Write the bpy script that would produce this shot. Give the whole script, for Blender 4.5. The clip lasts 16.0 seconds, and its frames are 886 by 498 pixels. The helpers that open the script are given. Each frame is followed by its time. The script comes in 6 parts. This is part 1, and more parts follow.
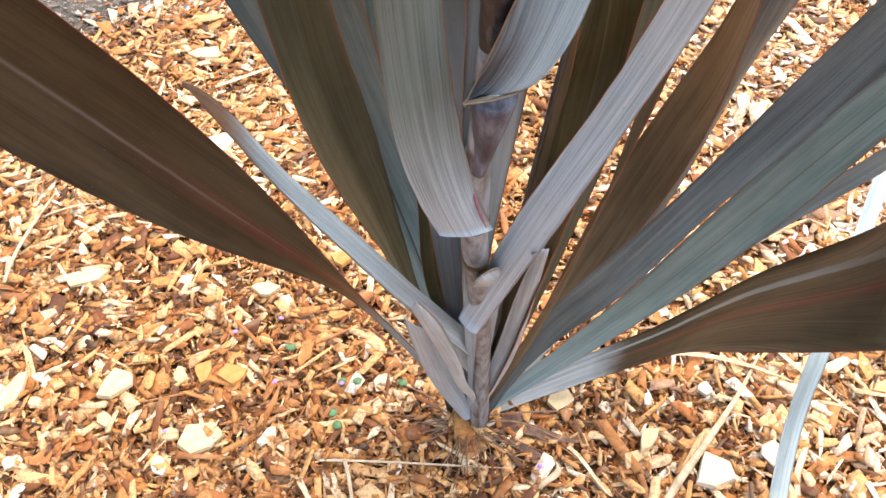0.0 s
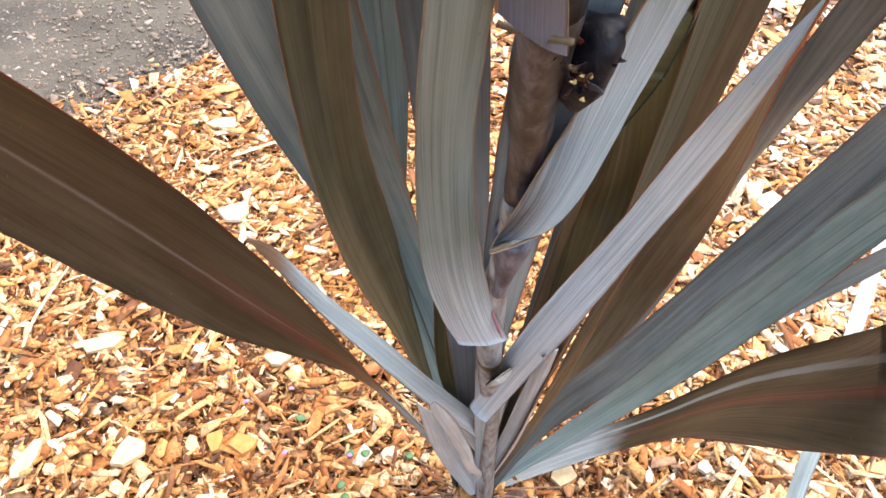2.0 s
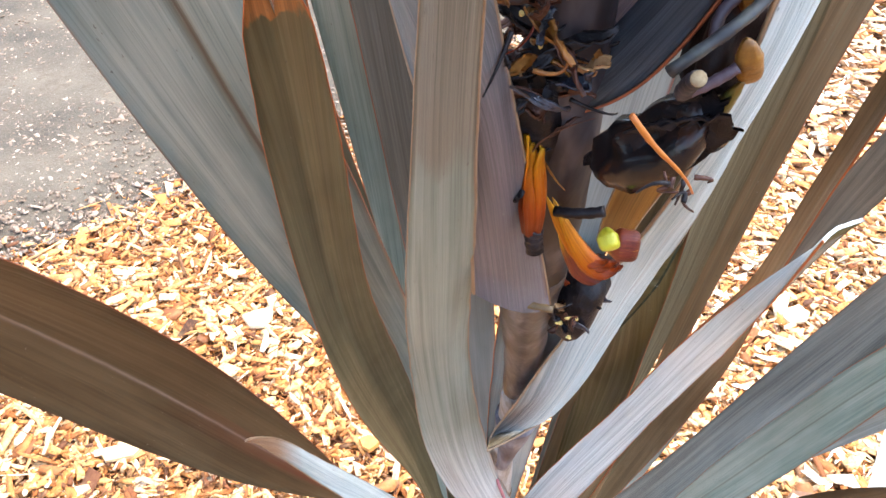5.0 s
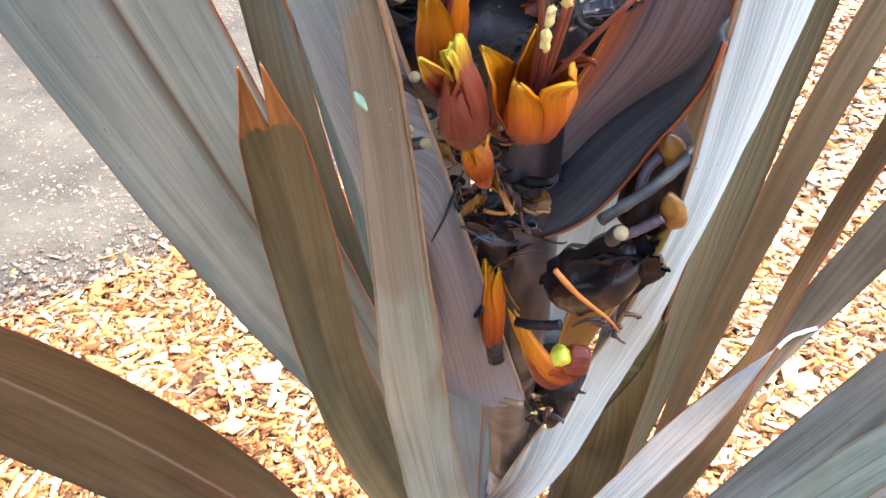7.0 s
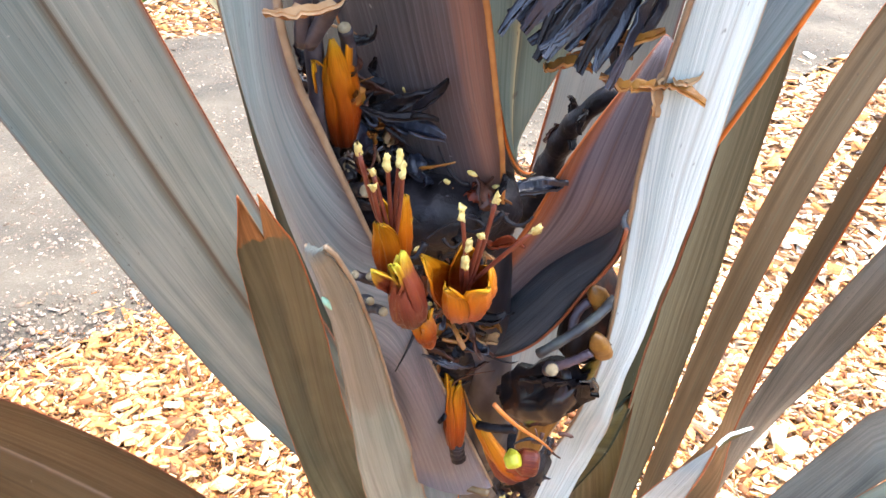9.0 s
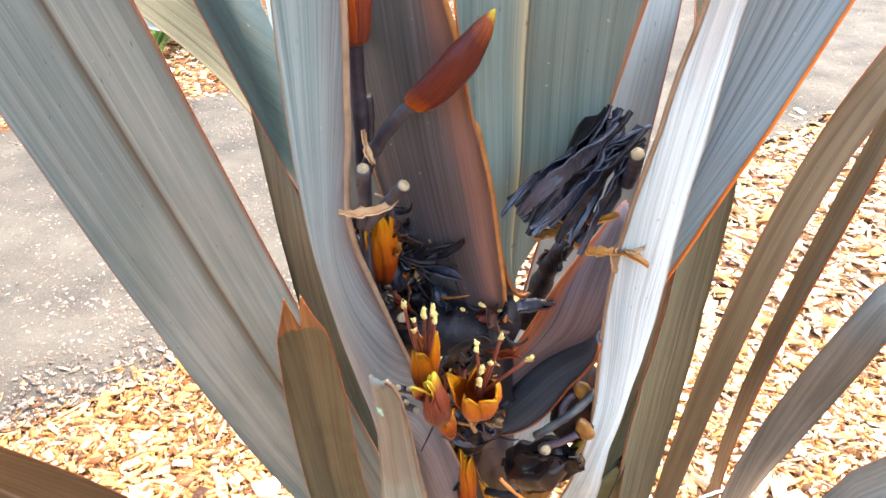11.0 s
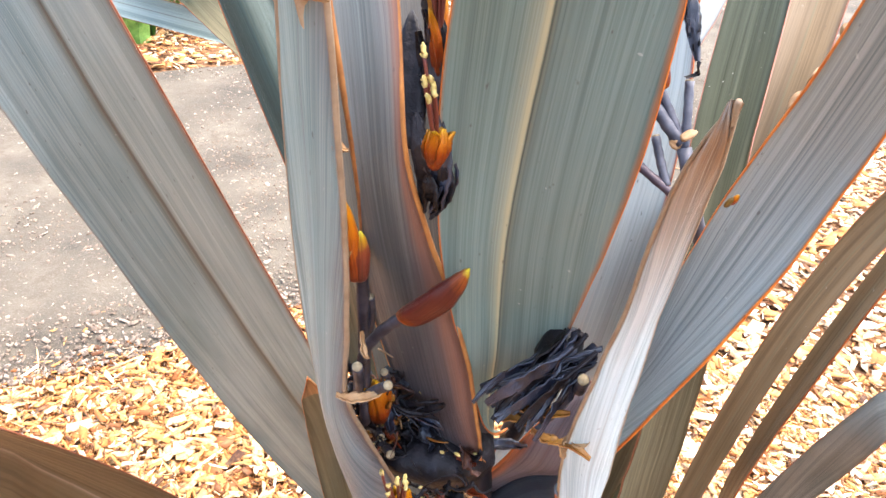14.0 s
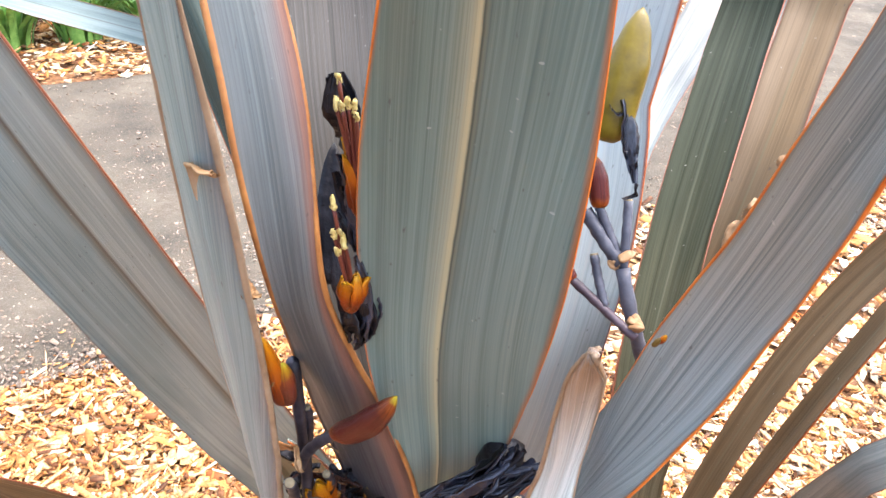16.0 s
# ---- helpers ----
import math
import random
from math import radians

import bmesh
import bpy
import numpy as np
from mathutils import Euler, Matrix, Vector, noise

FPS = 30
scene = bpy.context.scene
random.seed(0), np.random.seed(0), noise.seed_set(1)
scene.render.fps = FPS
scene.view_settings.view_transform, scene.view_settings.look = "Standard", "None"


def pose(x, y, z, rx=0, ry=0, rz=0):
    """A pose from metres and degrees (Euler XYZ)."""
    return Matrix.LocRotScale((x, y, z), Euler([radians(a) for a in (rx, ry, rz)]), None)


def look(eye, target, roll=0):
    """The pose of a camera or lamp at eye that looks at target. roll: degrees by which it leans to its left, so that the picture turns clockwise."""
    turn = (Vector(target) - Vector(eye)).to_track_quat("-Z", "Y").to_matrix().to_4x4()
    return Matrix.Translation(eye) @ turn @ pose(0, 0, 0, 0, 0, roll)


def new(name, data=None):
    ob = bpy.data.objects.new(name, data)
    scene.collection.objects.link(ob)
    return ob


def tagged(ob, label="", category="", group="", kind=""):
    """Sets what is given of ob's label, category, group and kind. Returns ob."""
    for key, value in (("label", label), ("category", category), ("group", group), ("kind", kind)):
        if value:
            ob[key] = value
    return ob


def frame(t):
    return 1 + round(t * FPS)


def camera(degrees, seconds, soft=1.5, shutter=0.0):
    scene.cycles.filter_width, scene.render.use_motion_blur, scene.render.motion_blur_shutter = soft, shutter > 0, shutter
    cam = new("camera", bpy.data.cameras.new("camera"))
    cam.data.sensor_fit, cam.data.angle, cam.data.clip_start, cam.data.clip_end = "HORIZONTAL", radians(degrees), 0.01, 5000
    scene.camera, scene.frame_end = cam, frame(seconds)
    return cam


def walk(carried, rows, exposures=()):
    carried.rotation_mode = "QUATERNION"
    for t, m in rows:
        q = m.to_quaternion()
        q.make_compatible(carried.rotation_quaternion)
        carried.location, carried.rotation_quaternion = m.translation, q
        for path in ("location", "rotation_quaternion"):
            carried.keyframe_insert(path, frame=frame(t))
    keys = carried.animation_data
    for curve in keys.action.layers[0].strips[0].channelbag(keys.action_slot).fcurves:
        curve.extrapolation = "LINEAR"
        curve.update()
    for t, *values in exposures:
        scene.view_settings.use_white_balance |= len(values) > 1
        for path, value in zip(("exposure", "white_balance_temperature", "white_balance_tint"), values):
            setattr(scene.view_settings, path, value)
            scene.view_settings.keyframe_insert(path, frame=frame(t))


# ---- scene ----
EXPOSURES = [(0.0, 2.0, 6450, 10), (2.5, 2.26, 6450, 10), (4.0, 2.60, 6420, 10), (7.0, 2.97, 6400, 9), (11.0, 3.07, 6650, 10), (13.5, 3.02, 6780, 12), (16.0, 2.77, 6620, 12)]
cam = camera(59.20, 16.0)
PATH = [
    (0, 0.0014, -0.0021, 1.0525, 0.57, -49.41, -0.59),
    (0.5, -0.0066, -0.0176, 1.0770, -0.25, -48.00, 0.25),
    (1, -0.0090, -0.0063, 1.0867, 0.01, -47.36, 0.56),
    (1.5, -0.0107, -0.0036, 1.1035, 0.47, -46.51, 0.40),
    (2, -0.0131, 0.0013, 1.1142, 0.51, -45.83, 0.46),
    (2.5, -0.0152, 0.0076, 1.1247, 1.01, -44.95, 0.16),
    (3, -0.0160, 0.0162, 1.1320, 1.55, -43.77, -0.11),
    (3.5, -0.0133, 0.0227, 1.1455, 1.75, -42.35, 0.07),
    (4, -0.0097, 0.0239, 1.1561, 2.40, -41.36, 0.04),
    (4.2, -0.0068, 0.0273, 1.1586, 2.62, -41.14, -0.09),
    (6.3, 0.0107, 0.0395, 1.1723, 4.45, -37.38, -0.80),
    (6.5, 0.0127, 0.0380, 1.1761, 4.41, -37.01, -0.54),
    (7, 0.0148, 0.0347, 1.1860, 4.86, -36.22, -0.40),
    (7.5, 0.0170, 0.0311, 1.1934, 4.84, -35.67, 0.14),
    (8, 0.0205, 0.0296, 1.2018, 4.69, -34.73, 0.42),
    (8.5, 0.0235, 0.0278, 1.2106, 4.65, -33.83, 0.53),
    (8.7, 0.0246, 0.0256, 1.2144, 4.68, -33.29, 0.55),
    (10.8, 0.0235, -0.0122, 1.2570, 4.58, -28.91, 0.01),
    (11, 0.0231, -0.0142, 1.2619, 4.78, -28.76, 0.01),
    (11.5, 0.0252, -0.0153, 1.2738, 5.52, -29.31, 0.07),
    (12, 0.0246, -0.0121, 1.2818, 6.61, -30.92, 1.02),
    (12.5, 0.0271, -0.0131, 1.2961, 8.30, -30.99, 1.64),
    (13, 0.0279, -0.0147, 1.3082, 8.74, -31.65, 3.13),
    (13.5, 0.0338, -0.0182, 1.3205, 8.97, -31.09, 3.58),
    (14, 0.0399, -0.0156, 1.3297, 9.56, -30.94, 3.56),
    (14.5, 0.0452, -0.0124, 1.3371, 10.25, -31.11, 3.52),
    (15, 0.0514, -0.0055, 1.3467, 10.57, -31.22, 3.64),
    (15.5, 0.0535, 0.0044, 1.3539, 10.86, -31.35, 3.75),
    (16, 0.0545, 0.0071, 1.3559, 10.72, -31.41, 3.53),
]
# eye, then yaw, pitch and roll of the view
walk(cam, [(t, pose(x, y, z, 90 + pitch, 0, yaw) @ pose(0, 0, 0, 0, 0, roll)) for t, x, y, z, yaw, pitch, roll in PATH],
     exposures=EXPOSURES)

# world
SUN_FROM = Vector((1.1, 0.6, 3.5)).normalized()
sky_world = bpy.data.worlds.new("sky")
scene.world = sky_world
sky_world.use_nodes = True
wn = sky_world.node_tree.nodes
sky = wn.new("ShaderNodeTexSky")
sky.sky_type = "NISHITA"
sky.sun_disc = False
sky.sun_elevation = math.asin(SUN_FROM.z)
sky.sun_rotation = math.atan2(SUN_FROM.x, SUN_FROM.y)
sky.air_density, sky.dust_density = 1.0, 3.0
wn["Background"].inputs["Strength"].default_value = 0.15
sky_world.node_tree.links.new(sky.outputs["Color"], wn["Background"].inputs["Color"])
sun_data = bpy.data.lights.new("sun", "SUN")
sun_data.energy, sun_data.angle, sun_data.color = 1.0, radians(75), (1.0, 0.97, 0.93)
sun = new("sun", sun_data)
sun.matrix_world = look(SUN_FROM * 20, (0, 0, 0))


# materials
def material(name, rough=0.6, spec=0.4):
    m = bpy.data.materials.new(name)
    m.use_nodes = True
    b = m.node_tree.nodes["Principled BSDF"]
    b.inputs["Roughness"].default_value = rough
    b.inputs["Specular IOR Level"].default_value = spec
    return m, m.node_tree.nodes, m.node_tree.links, b


def ramp(nodes, stops, kind="LINEAR"):
    r = nodes.new("ShaderNodeValToRGB")
    r.color_ramp.interpolation = kind
    e = r.color_ramp.elements
    while len(e) < len(stops):
        e.new(0.5)
    for el, (p, c) in zip(e, stops):
        el.position = p
        el.color = (*c, 1) if len(c) == 3 else c
    return r


def grain(nodes, links, source, scale, detail=3.0, rough=0.6, size=1.0):
    mp = nodes.new("ShaderNodeMapping")
    mp.inputs["Scale"].default_value = scale
    links.new(source, mp.inputs["Vector"])
    n = nodes.new("ShaderNodeTexNoise")
    n.inputs["Scale"].default_value = size
    n.inputs["Detail"].default_value = detail
    n.inputs["Roughness"].default_value = rough
    links.new(mp.outputs["Vector"], n.inputs["Vector"])
    return n.outputs["Fac"]


def blend(nodes, links, fac, a, b, mode="MIX"):
    x = nodes.new("ShaderNodeMix")
    x.data_type, x.blend_type = "RGBA", mode
    for k, v in ((0, fac), (6, a), (7, b)):
        if isinstance(v, (int, float)):
            x.inputs[k].default_value = v
        elif isinstance(v, tuple):
            x.inputs[k].default_value = (*v, 1)
        else:
            links.new(v, x.inputs[k])
    return x.outputs[2]


def band(nodes, links, value, stops):
    r = ramp(nodes, [(p, (v, v, v)) for p, v in stops])
    links.new(value, r.inputs["Fac"])
    return r.outputs["Color"]


def bump(nodes, links, shader, height, strength, distance=0.001):
    b = nodes.new("ShaderNodeBump")
    b.inputs["Strength"].default_value, b.inputs["Distance"].default_value = strength, distance
    links.new(height, b.inputs["Height"])
    links.new(b.outputs["Normal"], shader.inputs["Normal"])


def leaf_skin(name, dark, light, streak, rim, rib, streaks=0.5, rib_width=0.012, rough=0.42, rim_width=0.022, blush=None, ribbed=0.35, foot=None, tip=None, strip=None, fold_shading=False, dusk=None, crease=None, spec=0.28):
    """A strap leaf's face. dark, light: two tones in soft patches; streak: the waxy lines along it; rim, rib: edge and midrib."""
    m, n, l, b = material(name, rough, spec)
    real, unit = n.new("ShaderNodeUVMap"), n.new("ShaderNodeUVMap")
    real.uv_map, unit.uv_map = "real", "unit"
    sep = n.new("ShaderNodeSeparateXYZ")
    l.new(unit.outputs["UV"], sep.inputs["Vector"])
    u, v = sep.outputs["X"], sep.outputs["Y"]
    patches = grain(n, l, real.outputs["UV"], (38, 7, 1), 3)
    fine = grain(n, l, real.outputs["UV"], (1300, 5, 1), 4, 0.7)
    coarse = grain(n, l, real.outputs["UV"], (420, 1.6, 1), 3, 0.6)
    col = blend(n, l, band(n, l, patches, [(0.38, 0), (0.62, 1)]), dark, light)
    bands = grain(n, l, real.outputs["UV"], (150, 2.5, 1), 2, 0.55)
    col = blend(n, l, band(n, l, bands, [(0.34, 0.42), (0.52, 0.0)]), col, tuple(c * 0.5 for c in dark))
    col = blend(n, l, band(n, l, bands, [(0.52, 0.0), (0.70, 0.38)]), col, tuple(0.5 * a + 0.5 * c for a, c in zip(light, streak)))
    lines = blend(n, l, 0.35, fine, coarse)
    col = blend(n, l, band(n, l, lines, [(0.42, 0), (0.66, min(0.9, streaks * 0.9))]), col, streak)
    col = blend(n, l, band(n, l, fine, [(0.34, 0.3), (0.47, 0)]), col, tuple(c * 0.65 for c in dark))
    gaps = band(n, l, coarse, [(0.3, 0.14), (0.42, 0)])
    col = blend(n, l, gaps, col, tuple(c * 0.55 for c in dark))
    wob = n.new("ShaderNodeMath")
    wob.operation = "MULTIPLY_ADD"
    l.new(grain(n, l, real.outputs["UV"], (60, 60, 1), 2), wob.inputs[0])
    wob.inputs[1].default_value = 0.012
    l.new(u, wob.inputs[2])
    ribs = band(n, l, wob.outputs[0], [(0.5 - rib_width * 2, 0), (0.506, 0.8), (0.512 + rib_width * 2, 0)])
    col = blend(n, l, ribs, col, rib)
    # Shading of the fold in the colour: glow left of midrib, dark line right.
    if fold_shading:
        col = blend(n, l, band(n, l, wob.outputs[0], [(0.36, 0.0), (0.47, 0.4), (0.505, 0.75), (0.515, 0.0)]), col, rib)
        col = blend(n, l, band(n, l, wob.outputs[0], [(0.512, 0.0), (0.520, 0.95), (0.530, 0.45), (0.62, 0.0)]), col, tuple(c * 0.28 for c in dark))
    edges = band(n, l, wob.outputs[0], [(0.0, 0.75), (rim_width, 0.0), (1.0 - rim_width, 0.0), (1.0, 0.75)])
    col = blend(n, l, edges, col, rim)
    wave = n.new("ShaderNodeMath")
    wave.operation = "MULTIPLY_ADD"
    l.new(grain(n, l, real.outputs["UV"], (120, 25, 1), 3), wave.inputs[0])
    wave.inputs[1].default_value = 0.06
    l.new(v, wave.inputs[2])
    if crease:
        tone, place, half = crease[:3]
        taper = band(n, l, v, [(0.45, 0.85), (crease[3], 0.0)] if len(crease) > 3 else [(0.2, 1.0), (0.95, 0.35)])
        mark = band(n, l, wob.outputs[0], [(place - half, 0.0), (place - half * 0.5, 0.9), (place + half * 0.6, 0.9), (place + half * 0.7, 0.0)])
        col = blend(n, l, blend(n, l, 1.0, taper, mark, "MULTIPLY"), col, tone)
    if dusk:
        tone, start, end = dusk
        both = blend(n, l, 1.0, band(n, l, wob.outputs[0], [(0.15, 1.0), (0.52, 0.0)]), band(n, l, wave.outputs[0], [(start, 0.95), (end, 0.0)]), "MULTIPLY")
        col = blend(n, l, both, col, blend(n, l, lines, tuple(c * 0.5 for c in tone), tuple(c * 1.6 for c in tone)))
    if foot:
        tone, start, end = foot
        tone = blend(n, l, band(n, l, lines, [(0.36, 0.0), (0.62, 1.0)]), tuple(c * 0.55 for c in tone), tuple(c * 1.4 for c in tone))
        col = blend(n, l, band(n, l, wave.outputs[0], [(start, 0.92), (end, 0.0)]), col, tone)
    if tip:
        tone, start, end = tip
        tone = blend(n, l, band(n, l, lines, [(0.36, 0.0), (0.62, 1.0)]), tuple(c * 0.6 for c in tone), tuple(c * 1.35 for c in tone))
        col = blend(n, l, band(n, l, wave.outputs[0], [(start + 0.03, 0.0), (end + 0.03, 0.95)]), col, tone)
    if blush:
        zone = band(n, l, grain(n, l, real.outputs["UV"], (30, 10, 1), 2), [(0.4, 0.0), (0.62, 0.75)])
        side = band(n, l, u, [(0.0, 0.1), (0.35, 0.0), (0.6, 0.15), (0.9, 1.0)])
        col = blend(n, l, blend(n, l, 1.0, zone, side, "MULTIPLY"), col, blush)
    if strip:
        tone, start, end = strip
        edge = u
        if start < 0:
            flip = n.new("ShaderNodeMath")
            flip.operation = "SUBTRACT"
            flip.inputs[0].default_value = 1.0
            l.new(u, flip.inputs[1])
            edge, start = flip.outputs[0], -start
        ragged = n.new("ShaderNodeMath")
        ragged.operation = "MULTIPLY_ADD"
        l.new(grain(n, l, real.outputs["UV"], (300, 9, 1), 3), ragged.inputs[0])
        ragged.inputs[1].default_value = 0.22
        l.new(edge, ragged.inputs[2])
        soft = blend(n, l, band(n, l, lines, [(0.4, 0.0), (0.6, 0.35)]), tone, tuple(c * 0.55 for c in tone))
        col = blend(n, l, band(n, l, ragged.outputs[0], [(start + 0.11, 0.0), (end + 0.11, 0.9)]), col, soft)
    hair = grain(n, l, real.outputs["UV"], (3000, 9, 1), 3, 0.75)
    col = blend(n, l, band(n, l, hair, [(0.36, 0.26), (0.49, 0.0)]), col, tuple(c * 0.6 for c in dark))
    col = blend(n, l, band(n, l, hair, [(0.53, 0.0), (0.68, 0.32 * min(1.0, streaks * 1.6))]), col, streak)
    specks = band(n, l, grain(n, l, real.outputs["UV"], (520, 210, 1), 2, 0.5), [(0.70, 0.0), (0.75, 0.55)])
    col = blend(n, l, specks, col, (0.05, 0.04, 0.035))
    pale = band(n, l, grain(n, l, real.outputs["UV"], (420, 520, 1), 1, 0.5), [(0.77, 0.0), (0.80, 0.3)])
    col = blend(n, l, pale, col, (0.5, 0.5, 0.46))
    l.new(col, b.inputs["Base Color"])
    l.new(band(n, l, coarse, [(0.3, rough + 0.12), (0.7, rough - 0.08)]), b.inputs["Roughness"])
    bump(n, l, b, blend(n, l, 0.4, lines, hair), ribbed, 0.0009)
    return m


def plain_skin(name, tones, scale=60.0, rough=0.5, relief=0.3, spec=0.4, long=1.0):
    """A small organic surface: tones mixed by a noise in object space."""
    m, n, l, b = material(name, rough, spec)
    tc = n.new("ShaderNodeTexCoord")
    g = grain(n, l, tc.outputs["Object"], (scale, scale, scale * long), 4, 0.65)
    r = ramp(n, [(0.3 + 0.4 * i / max(1, len(tones) - 1), t) for i, t in enumerate(tones)])
    l.new(g, r.inputs["Fac"])
    l.new(r.outputs["Color"], b.inputs["Base Color"])
    bump(n, l, b, g, relief, 0.001)
    return m


BLUE = ((0.1189, 0.1710, 0.1569), (0.1889, 0.2388, 0.2159), (0.3706, 0.4213, 0.3816))
BROWN = ((0.0440, 0.0260, 0.0100), (0.0740, 0.0490, 0.0225), (0.1080, 0.0850, 0.0530))
TAWNY = ((0.1020, 0.0660, 0.0300), (0.1680, 0.1120, 0.0560), (0.2350, 0.1720, 0.1080))
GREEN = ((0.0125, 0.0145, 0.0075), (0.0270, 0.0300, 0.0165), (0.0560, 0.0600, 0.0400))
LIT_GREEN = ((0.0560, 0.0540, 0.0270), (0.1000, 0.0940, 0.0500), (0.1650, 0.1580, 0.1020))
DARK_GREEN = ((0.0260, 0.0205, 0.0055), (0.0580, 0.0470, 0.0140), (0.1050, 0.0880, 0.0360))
GLAUCOUS = leaf_skin("glaucous_leaf", *BLUE, (0.22, 0.14, 0.09), (0.09, 0.085, 0.06))
RIBBED = leaf_skin("ribbed_leaf", (0.1326, 0.1898, 0.1863), (0.2246, 0.2801, 0.2674), (0.4280, 0.4791, 0.4538), (0.2196, 0.0976, 0.0488), (0.0549, 0.0415, 0.0220), 0.22, rib_width=0.022, ribbed=0.2, crease=((0.040, 0.022, 0.008), 0.512, 0.018))
CENTRE = leaf_skin("centre_leaf", (0.0840, 0.1260, 0.1060), (0.1360, 0.1840, 0.1560), (0.2500, 0.3000, 0.2600), (0.40, 0.12, 0.03), (0.36, 0.32, 0.185), 0.36, 0.017, ribbed=0.24, fold_shading=True)
TAWNY_LEAF = leaf_skin("tawny_leaf", *TAWNY, (0.20, 0.08, 0.04), (0.13, 0.11, 0.06), 0.3, ribbed=0.2)
DEEP = leaf_skin("deep_green_leaf", (0.0198, 0.0360, 0.0282), (0.0378, 0.0594, 0.0464), (0.0720, 0.0990, 0.0828), (0.18, 0.07, 0.03), (0.05, 0.06, 0.04), 0.3)
CUT = leaf_skin("cut_leaf", (0.1042, 0.1432, 0.1233), (0.1602, 0.2053, 0.1796), (0.2646, 0.3099, 0.2747), (0.2328, 0.1261, 0.0747), (0.1940, 0.2328, 0.2134), 0.6, tip=((0.115, 0.118, 0.100), 0.80, 0.82), foot=((0.42, 0.43, 0.415), 0.05, 0.30))
PALE = leaf_skin("pale_leaf", (0.2250, 0.2620, 0.2400), (0.3150, 0.3500, 0.3280), (0.4500, 0.4900, 0.4650), (0.30, 0.24, 0.17), (0.21, 0.25, 0.18))
SILVER = leaf_skin("silver_leaf", (0.3300, 0.3950, 0.3950), (0.4800, 0.5350, 0.5300), (0.7000, 0.7550, 0.7450), (0.36, 0.24, 0.15), (0.30, 0.33, 0.33), 0.7, ribbed=0.6, foot=((0.44, 0.455, 0.44), 0.24, 0.50))
SILVER_TIP = leaf_skin("silver_leaf_brown_tip", (0.2150, 0.2700, 0.2750), (0.3200, 0.3750, 0.3800), (0.5300, 0.5900, 0.5900), (0.30, 0.20, 0.12), (0.28, 0.32, 0.32), 0.6, ribbed=0.5, foot=((0.40, 0.415, 0.40), 0.35, 0.65), tip=((0.20, 0.105, 0.05), 0.86, 0.93))
TEAL = leaf_skin("teal_leaf", (0.1392, 0.2025, 0.1670), (0.2456, 0.2951, 0.2458), (0.4096, 0.4054, 0.3389), (0.2100, 0.1019, 0.0483), (0.1050, 0.1222, 0.0869), 0.4, foot=((0.2310, 0.2852, 0.2608), 0.1, 0.4))
BRONZE = leaf_skin("bronze_leaf", *BROWN, (0.10, 0.045, 0.025), (0.14, 0.09, 0.07), 0.3, 0.006, 0.42, ribbed=0.18)
BRONZE_LOW = leaf_skin("bronze_leaf_grey_foot", *BROWN, (0.10, 0.04, 0.02), (0.19, 0.145, 0.115), 0.3, 0.008, 0.42, ribbed=0.18, foot=((0.22, 0.265, 0.26), 0.30, 0.42), crease=((0.150, 0.034, 0.020), 0.5, 0.17, 0.74))
SPREADING = leaf_skin("low_bronze_leaf", (0.028, 0.019, 0.008), (0.050, 0.033, 0.014), (0.078, 0.060, 0.034), (0.06, 0.03, 0.02), (0.11, 0.026, 0.016), 0.25, 0.03, 0.42, ribbed=0.15, foot=((0.25, 0.255, 0.235), 0.26, 0.34), crease=((0.22, 0.225, 0.20), 0.26, 0.05), spec=0.16)
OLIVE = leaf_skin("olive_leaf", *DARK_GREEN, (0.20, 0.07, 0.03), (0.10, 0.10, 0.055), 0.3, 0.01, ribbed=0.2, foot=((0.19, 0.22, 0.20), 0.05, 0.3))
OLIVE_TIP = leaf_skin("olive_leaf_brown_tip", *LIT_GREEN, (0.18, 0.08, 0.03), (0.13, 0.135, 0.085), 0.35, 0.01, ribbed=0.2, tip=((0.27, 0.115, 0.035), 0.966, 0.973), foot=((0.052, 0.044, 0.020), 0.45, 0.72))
SLATE = leaf_skin("slate_leaf", (0.0740, 0.0840, 0.0760), (0.1360, 0.1430, 0.1270), (0.2450, 0.2380, 0.2050), (0.1490, 0.0883, 0.0495), (0.0911, 0.0924, 0.0777), 0.45, foot=((0.2070, 0.2329, 0.2050), 0.1, 0.45))
PLUM = leaf_skin("plum_bract", (0.0360, 0.0310, 0.0383), (0.0684, 0.0579, 0.0670), (0.1440, 0.1200, 0.1265), (0.2160, 0.0847, 0.0342), (0.0864, 0.0494, 0.0479), 0.45, blush=(0.1728, 0.0600, 0.0410))
MIXED = leaf_skin("grey_plum_bract", (0.1106, 0.1751, 0.1692), (0.1825, 0.2542, 0.2395), (0.3649, 0.4237, 0.3865), (0.30, 0.14, 0.07), (0.13, 0.16, 0.16), 0.5, foot=((0.078, 0.058, 0.066), 0.34, 0.72), blush=(0.105, 0.078, 0.082), strip=((0.19, 0.062, 0.038), 0.96, 1.05))
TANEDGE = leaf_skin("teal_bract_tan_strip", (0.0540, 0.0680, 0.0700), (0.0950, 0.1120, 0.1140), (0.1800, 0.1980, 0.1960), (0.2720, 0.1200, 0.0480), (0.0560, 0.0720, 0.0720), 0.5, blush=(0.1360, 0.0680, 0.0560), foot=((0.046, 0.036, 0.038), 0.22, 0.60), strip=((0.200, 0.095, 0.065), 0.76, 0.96))
